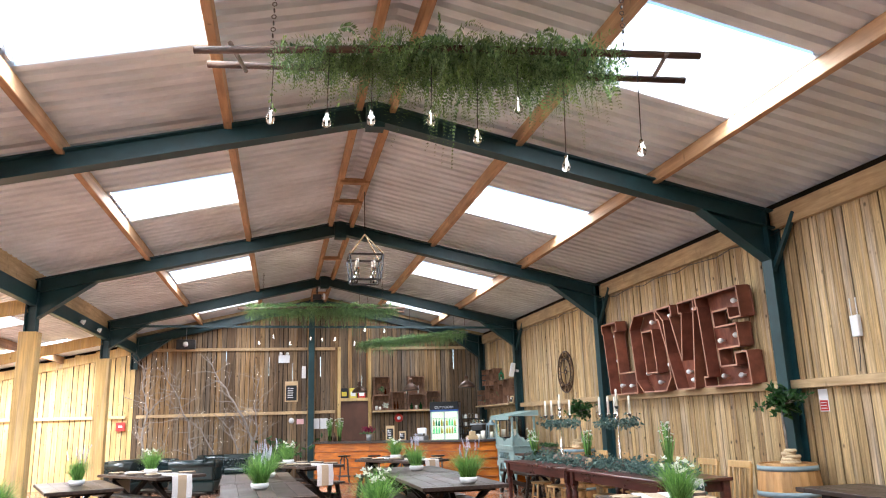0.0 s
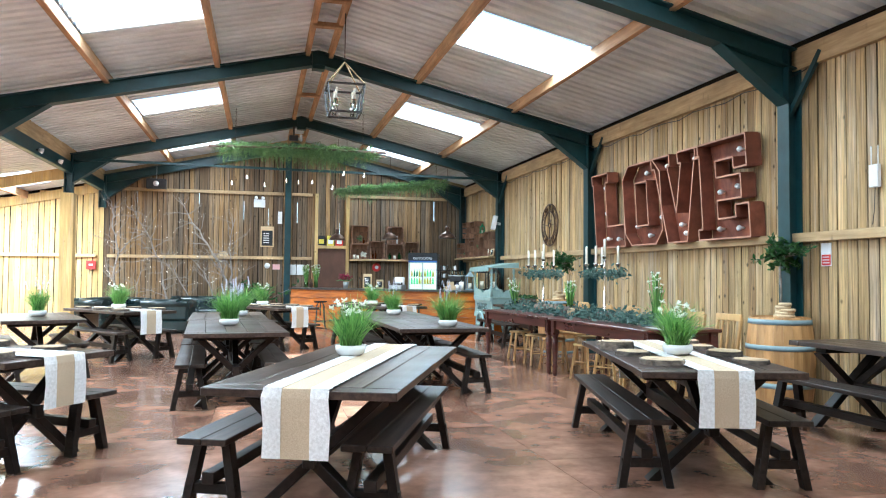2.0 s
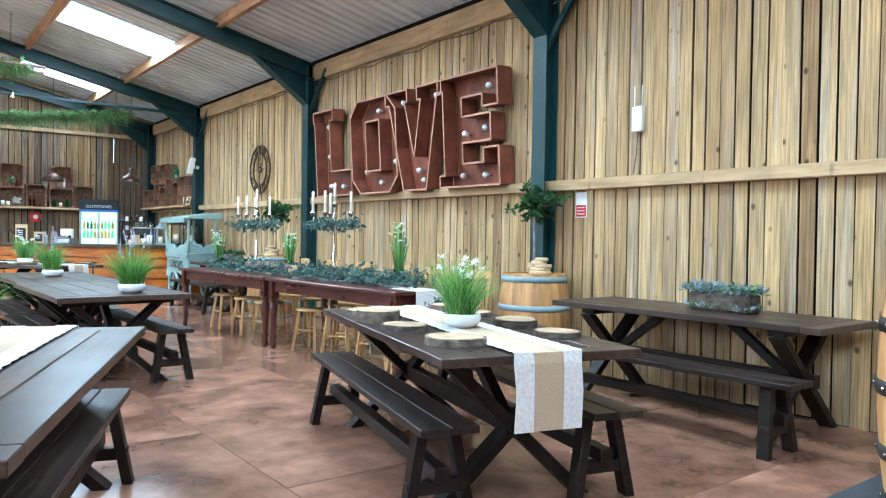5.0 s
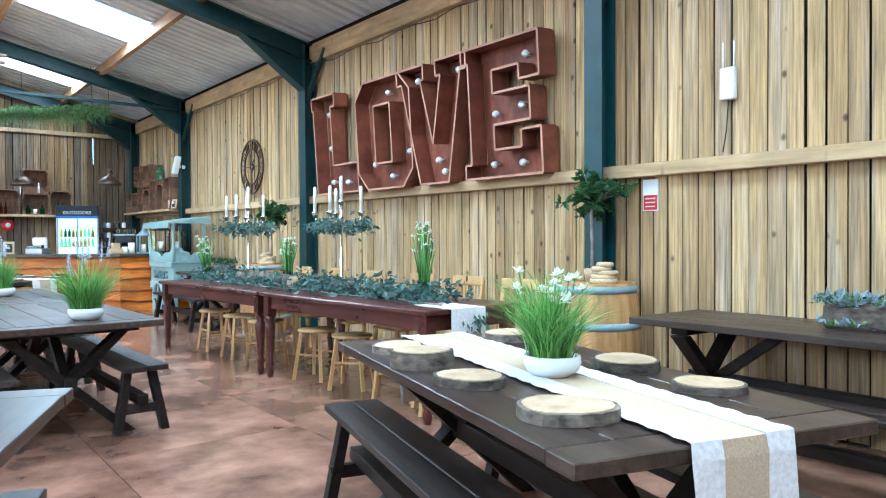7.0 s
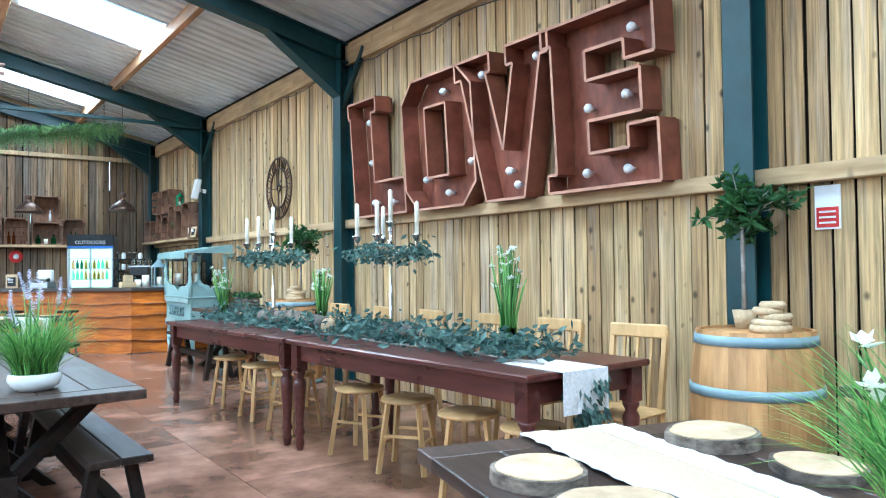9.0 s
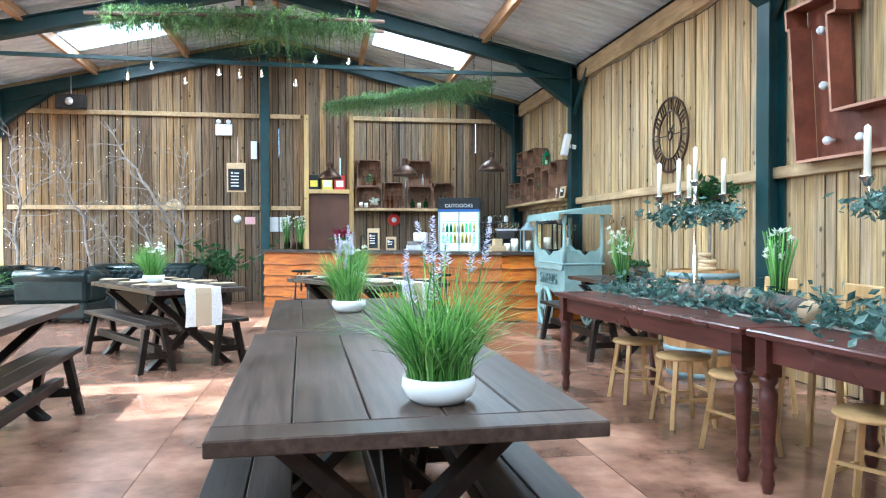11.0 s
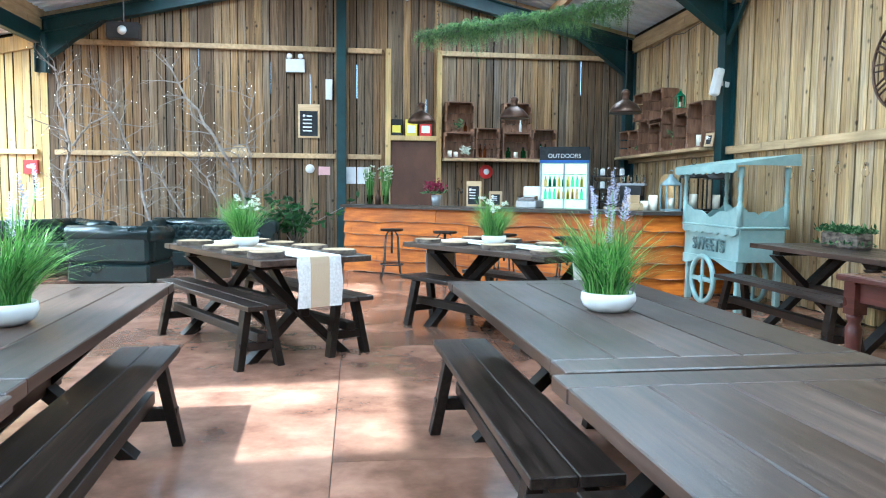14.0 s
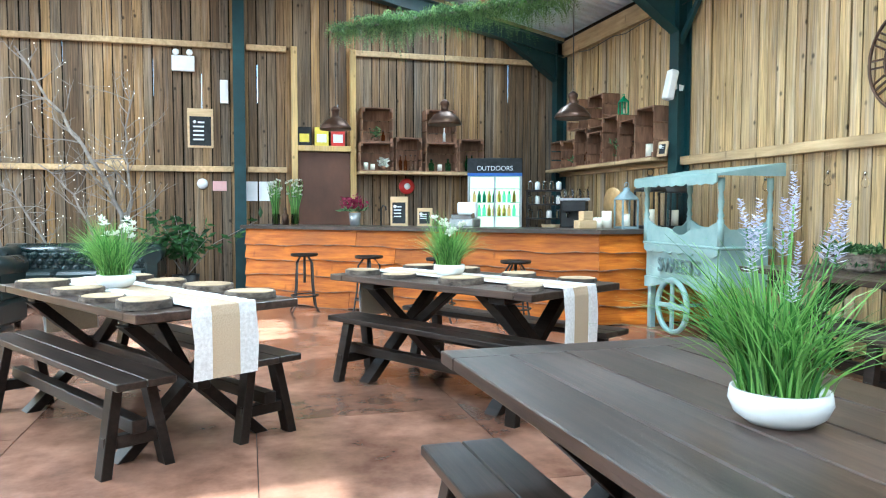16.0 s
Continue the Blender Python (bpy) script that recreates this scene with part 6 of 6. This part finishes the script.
chesterfield(1.9, "dark green buttoned leather sofa against the board wall", pose(1.1, 20.75, 0))
chesterfield(1.7, "dark green buttoned leather sofa at the side of the lounge", pose(-1.0, 19.9, 0, 0, 0, 60))
chesterfield(1.0, "dark green leather armchair seen from behind", pose(.35, 18.75, 0, 0, 0, 172), "armchair")

# leafy plant behind the sofa
bp_ = thing("leafy_plant", "large dark green leafy plant in a pot by the post", "plant", pose(2.3, 21.05, 0))
part("pot", lathe(B(), [(.14, 0), (.18, .32), (.16, .32), (.15, .28), (0, .28)], 20), M_BLACK, bp_)
r5 = random.Random(31)
bm = B()
tips = []
for _ in range(22):
    d = Vector((r5.gauss(0, .3), r5.gauss(0, .16) - .05, r5.uniform(.45, .85)))
    tube(bm, [(0, 0, .28), Vector((d.x * .4, d.y * .4, .28 + d.z * .6)), Vector((d.x, d.y, .28 + d.z))], [.008, .006, .003], 4)
    tips.append(Vector((d.x, d.y, .28 + d.z)))
tagged(part("stem_foliage", bm, M_TWIG, bp_), "", "", "", "stuff")
part("leaves", foliage(B(), r5, 420, lambda r: (Vector((0, 0, .4)).lerp(r.choice(tips), r.uniform(.4, 1.05)), Vector((r.uniform(-1, 1), r.uniform(-1, .6), r.uniform(-.7, .6)))), .13, wid=.4), M_BUSH, bp_, "", 0, None, False)

# ---- bare birch branches against the wall, with fairy lights ----
def branch(pts, r0, seed):
    t = thing("birch_branch", "bare pale birch branch leaning on the board wall", "branch", None, "birch branches")
    r = random.Random(seed)
    P = []
    for a, b in zip(pts, pts[1:]):
        a, b = Vector(a), Vector(b)
        for k in range(4):
            P.append(a.lerp(b, k / 4) + Vector((r.gauss(0, .022), r.gauss(0, .012), r.gauss(0, .02))))
    P.append(Vector(pts[-1]))
    part("limb", tube(B(), P, [r0 * (1 - .75 * k / len(P)) for k in range(len(P))], 7), M_TWIG, t)
    bm, lt = B(), B()
    for k in range(4, len(P) - 1):
        for _ in range(2):
            d = Vector((r.gauss(0, .8), r.gauss(-.05, .12), r.uniform(.0, 1))).normalized()
            L = r.uniform(.25, .75)
            q = [P[k]]
            for j in range(5):
                d = (d + Vector((r.gauss(0, .25), r.gauss(0, .06), r.gauss(.05, .2)))).normalized()
                n = q[-1] + d * L / 5
                n.y = min(n.y, YF - .08)
                q.append(n)
            tube(bm, q, [r0 * .3 * (1 - .16 * j) for j in range(6)], 4)
            for j in (2, 3, 4):
                e = (d + Vector((r.gauss(0, .9), r.gauss(0, .1), r.gauss(0, .7)))).normalized()
                n = q[j] + e * L * .35
                n.y = min(n.y, YF - .08)
                tube(bm, [q[j], n], [r0 * .14, r0 * .06], 3)
                if r.random() < .45:
                    lathe(lt, [(0, -.006), (.0042, 0), (0, .006)], 5, Matrix.Translation(n))
    part("twig_spray", bm, M_TWIG, t)
    tagged(part("fairy_lights", lt, M_FAIRY, t), "", "", "", "stuff")


Y0 = 21.38
branch([(-1.29, Y0, 0), (-1.25, Y0, .8), (-1.3, Y0, 1.3), (-1.2, Y0, 1.9), (-1.36, Y0, 2.7), (-1.3, Y0, 3.1)], .035, 1)
branch([(-1.2, Y0, 1.85), (-.9, Y0 - .03, 2.15), (-.55, Y0 - .03, 2.39)], .022, 2)
branch([(-.02, Y0, 0), (-.02, Y0, .7), (-.15, Y0, 1.6), (-.55, Y0, 2.39), (-.92, Y0, 3.05)], .032, 3)
branch([(1.42, Y0, 0), (1.47, Y0, 1.0), (1.25, Y0, 1.65), (.75, Y0, 2.42), (.22, Y0, 3.31)], .04, 4)
branch([(1.13, Y0 - .04, 0), (1.13, Y0 - .04, .85), (.9, Y0 - .04, 1.35), (.47, Y0 - .04, 1.79)], .024, 5)
branch([(1.55, Y0, .6), (1.58, Y0, 1.5), (1.52, Y0, 2.1), (1.66, Y0, 2.8)], .024, 6)
branch([(.57, Y0 + .02, 0), (.57, Y0 + .02, .7), (.19, Y0 + .02, 1.33), (-.05, Y0 + .02, 1.6)], .022, 7)
branch([(-.8, Y0, 0), (-.77, Y0, .6), (-.62, Y0, 1.5)], .02, 8)

# ---- hanging greenery ladders ----
def greenery(m, L, n, label, bulbs, drop, seed, poles=True, mat=None, spread=1.0):
    t = thing("hanging_greenery", label, "hanging greenery", m, "greenery hung from the roof")
    r = random.Random(seed)
    if poles:
        for s in (-1, 1):
            part("pole", tube(B(), [(-L / 2 - .25, s * .16, .03 * s), (0, s * .17, .02), (L / 2 + .25, s * .15, -.02 * s)], .026, 8), M_POLE, t)
        for k in range(6):
            x = -L / 2 + L * k / 5
            part("rung", tube(B(), [(x, -.2, .01), (x + .02, .2, .0)], .016, 6), M_TWIG, t)
    else:
        part("pole", tube(B(), [(-L / 2 - .1, 0, 0), (L / 2 + .12, 0, .03)], .024, 8), M_TWIG, t)

    bm, pale = B(), B()
    G = L * spread
    for _ in range(n):
        x = max(-G / 2, min(G / 2, r.gauss(0, G * .3) if r.random() < .5 else r.uniform(-G / 2, G / 2)))
        lump = .55 + .45 * math.sin(x * 5.1 + seed) * math.sin(x * 2.3 + 2 * seed) + r.uniform(0, .35)
        thin = 1 - .55 * (abs(x) / (G / 2)) ** 3
        y0 = r.gauss(0, .13 if poles else .05)
        p = Vector((x, y0, r.uniform(-.05, .08)))
        a = r.uniform(0, 6.283)
        d = Vector((math.cos(a) * .8, math.sin(a) * .8, r.uniform(-.3, .75))).normalized()
        fl = drop * r.uniform(.6, 1.5) * lump * thin + .1
        steps = max(5, int(fl / .026))
        pull = r.uniform(1.0, 2.4)
        target = pale if r.random() < .22 else bm
        broad = r.random() < .18
        for j in range(steps):
            q = (j + 1) / steps
            d = (d + Vector((0, 0, -pull / steps * 1.3))).normalized()
            p = p + d * fl / steps
            side = d.cross(Vector((math.sin(a), -math.cos(a), .3)))
            side = side.normalized() if side.length > .05 else Vector((1, 0, 0))
            ln = (.05 if broad else .042) * (1.15 - q * .75)
            for s in (-1, 1):
                leaf(target, p, side * s + d * .6 + Vector((r.gauss(0, .15), r.gauss(0, .15), -.2)), Vector((r.gauss(0, .4), r.gauss(0, .4), 1)), ln, ln * (.55 if broad else .26))
    # long thin trailers with small round leaves
    for _ in range(14 if poles else 7):
        x, y, ln = r.uniform(-G / 2 - .15, G / 2 + .15), r.gauss(0, .12), r.uniform(.2, .5) * (1 if poles else .6)
        for j in range(int(ln / .022)):
            q = Vector((x + .025 * math.sin(j * .45 + x), y + .02 * math.cos(j * .4), .02 - .022 * j))
            leaf(pale, q, Vector((r.uniform(-1, 1), r.uniform(-1, 1), -.5)), Vector((0, 0, 1)), .042, .024)
    tagged(part("fronds", bm, mat or M_FERN, t, "", 0, None, False), "", "", "", "stuff")
    tagged(part("trailing_foliage", pale, M_IVY, t, "", 0, None, False), "", "", "", "stuff")
    inv = m.inverted()
    for s in (-1, 1):
        bm = B()
        x = s * L * .42
        w = m @ Vector((x, 0, 0))
        top = roof_z(w.x) + .16 - w.z
        k = int(top / .05)
        for j in range(k):
            torus(bm, (x, 0, .03 + .05 * j), .016, .004, 'x' if j % 2 else 'y', 8, 4)
        part("chain", bm, M_BLACK, t)
    for k in range(bulbs):
        x = -L * .42 + L * .84 * k / max(1, bulbs - 1) + r.uniform(-.08, .08)
        y = r.uniform(-.18, .18)
        z = -r.uniform(.36, .74)
        b = part("bulb", lathe(B(), [(0, -.07), (.025, -.055), (.032, -.03), (.024, .0), (.013, .02), (.013, .05)], 12, pose(x, y, z)), M_BULB, t, "clear filament bulb")
        part("flex", beam(B(), (x, y, z + .05), (x, y, 0), .006, .006), M_BLACK, b)
        part("filament", beam(B(), (x, y, z - .045), (x, y, z + .02), .006, .006), M_FAIRY, b)


greenery(pose(3.36, 5.3, 3.97, 0, 2, -10), 3.0, 1350, "ladder of hanging ferns and filament bulbs under the roof", 8, .36, 1, True, None, .76)
greenery(pose(3.08, 16.8, 3.92, 0, 1, -4), 3.1, 1500, "ladder of hanging ferns and bulbs above the tables", 9, .38, 2)
greenery(pose(5.42, 19.15, 3.5, 0, -1.5, -37.5), 2.95, 1150, "single pole of bright hanging ferns above the bar", 0, .3, 3, False)

# lantern chandelier
cd = thing("chandelier", "black iron square lantern chandelier with candle tubes", "chandelier", pose(3.38, 11.06, 3.45))
for z, w in ((0, .2), (.36, .24)):
    for s in (-1, 1):
        part("bar", box(B(), -w, w, s * w - .012, s * w + .012, z, z + .024), M_BLACK, cd)
        part("bar", box(B(), s * w - .012, s * w + .012, -w + .013, w - .013, z, z + .024), M_BLACK, cd)
for sx in (-1, 1):
    for sy in (-1, 1):
        part("upright", beam(B(), (sx * .2, sy * .2, .02), (sx * .24, sy * .24, .37), .02, .02), M_BLACK, cd)
        part("hanger", beam(B(), (sx * .24, sy * .24, .38), (0, 0, .72), .014, .014), M_ROPE, cd)
        part("candle_tube", lathe(B(), [(.03, .02), (.03, .2), (0, .2)], 12, pose(sx * .12, sy * .12, 0)), M_GLASS, cd)
        part("candle", lathe(B(), [(.016, .2), (.016, .34), (0, .35)], 10, pose(sx * .12, sy * .12, 0)), M_WAX, cd)
part("cord", beam(B(), (0, 0, .72), (0, 0, RZ - .06 - 3.45), .012, .012), M_BLACK, cd)

# tie bar, sensors and floods
tb = thing("tie_bar", "thin dark green steel tie across the last bay", "steel bar", None, "", "structure")
part("bar", beam(B(), (XL + .1, 18.1, 3.72), (XR - .2, 18.1, 3.66), .05, .05), M_STEEL, tb)
eb = thing("ceiling_sensor", "small dark box under the ridge with a white lamp", "sensor", pose(3.0, 17.95, 4.32))
part("box", box(B(), -.1, .1, -.06, .06, 0, .12), M_BLACK, eb, "", .01)
part("lamp", lathe(B(), [(.03, 0), (.03, .14), (0, .15)], 12, pose(.16, 0, 0)), M_WHITE, eb)
part("bracket", box(B(), -.02, .02, -.02, .02, .12, .32), M_BLACK, eb)
for y in (10.5, 15.6, 16.9):
    t = thing("flood_light", "small white spot lamp on the gutter beam", "spot lamp", pose(XL + .1, y, 3.5), "spot lamps")
    part("arm", box(B(), -.04, .0, -.015, .015, -.015, .015), M_BLACK, t)
    part("head", lathe(B(), [(.03, 0), (.05, .07), (.045, .075), (0, .07)], 16, pose(.0, 0, 0, 0, 110, 0)), M_WHITE, t)

# string lights along the golden wall by the cart
sl = thing("string_lights", "clear festoon bulbs looped along the wall", "string lights")
bm = B()
pts = [(XR - .1, 13.4 + .13 * k, 1.72 - .1 * abs(math.sin(k * .35))) for k in range(26)]
part("flex", tube(bm, pts, .0016, 4), M_ROPE, sl)
for k in range(1, 26, 3):
    x, y, z = pts[k]
    dl = .12 + .16 * ((k * 7) % 3) / 2
    b = part("bulb", lathe(B(), [(0, -.07), (.026, -.055), (.034, -.03), (.02, .01), (.013, .025), (.013, .045)], 12, pose(x - .02, y, z - dl)), M_BULB, sl)
    part("cap", lathe(B(), [(.014, .03), (.014, .06), (0, .062)], 8, pose(x - .02, y, z - dl)), M_SILVER, b)
    part("drop_flex", beam(B(), (x - .02, y, z - dl + .03), (x, y, z), .003, .003), M_ROPE, b)

# ---- boards and floor sheets, piece by piece ----
def board_mesh(w, h, mat, seed):
    rnd = random.Random(seed)
    bm = B()
    a, b = rnd.uniform(-0.004, 0.004), rnd.uniform(-0.004, 0.004)
    v = [bm.verts.new(p) for p in ((-w / 2 + a, -0.011, 0), (w / 2 + b, -0.011, 0), (w / 2 - a, -0.011, h), (-w / 2 - b, -0.011, h))]
    u = [bm.verts.new((p.co.x * 0.9, 0.011, p.co.z)) for p in v]
    # the face that shows is the one at -y
    bm.faces.new(v)
    bm.faces.new(list(reversed(u)))
    for i in range(4):
        bm.faces.new((v[i], u[i], u[(i + 1) % 4], v[(i + 1) % 4]))
    return mesh_of("board", bm, mat)


PITCH = 0.128
rnd = random.Random(5)
gold = [board_mesh(w, 3.66, M_GOLD, i) for i, w in enumerate((0.11, 0.114, 0.117, 0.121))]
y = YB + 0.05
while y < YF - 0.02:
    piece("board", rnd.choice(gold), wall_right, pose(XR + rnd.uniform(0, 0.012), y, rnd.uniform(0, 0.02), 0, rnd.uniform(-0.15, 0.15), -90))
    y += PITCH
x = XO + 0.06
cache = {}
while x < XR - 0.02:
    lean = x < XL
    top = (lean_z(x) if lean else roof_z(x)) + 0.02
    key = (round(top, 1), lean)
    if key not in cache:
        cache[key] = [board_mesh(w, key[0], M_PALE if lean else M_GREY, i) for i, w in enumerate((0.108, 0.114, 0.12))]
    piece("board", rnd.choice(cache[key]), wall_far, pose(x, YF + rnd.uniform(0, 0.012), 0, 0, rnd.uniform(-0.12, 0.12), 0))
    x += PITCH
y = YB + 0.1
pale = [board_mesh(w, 2.45, M_PALE, i) for i, w in enumerate((0.11, 0.118))]
while y < YF:
    piece("board", rnd.choice(pale), wall_left, pose(XO, y, 0, 0, 0, 90))
    y += PITCH

fx, fy = 1.22, 2.44
bm = box(B(), 0.002, fx - 0.003, 0.002, fy - 0.003, -0.006, 0)
sheet_mesh = mesh_of("floor_sheet", bm, M_FLOOR)
nx = int((XR - XO) / fx) + 1
ny = int((YF - YB) / fy) + 1
for i in range(nx):
    for j in range(ny + 1):
        px, py = XR - (i + 1) * fx, YB + (j - (0.5 if i % 2 else 0)) * fy
        piece("floor_sheet", sheet_mesh, floor, pose(px, py, rnd.uniform(0, 0.0015)))
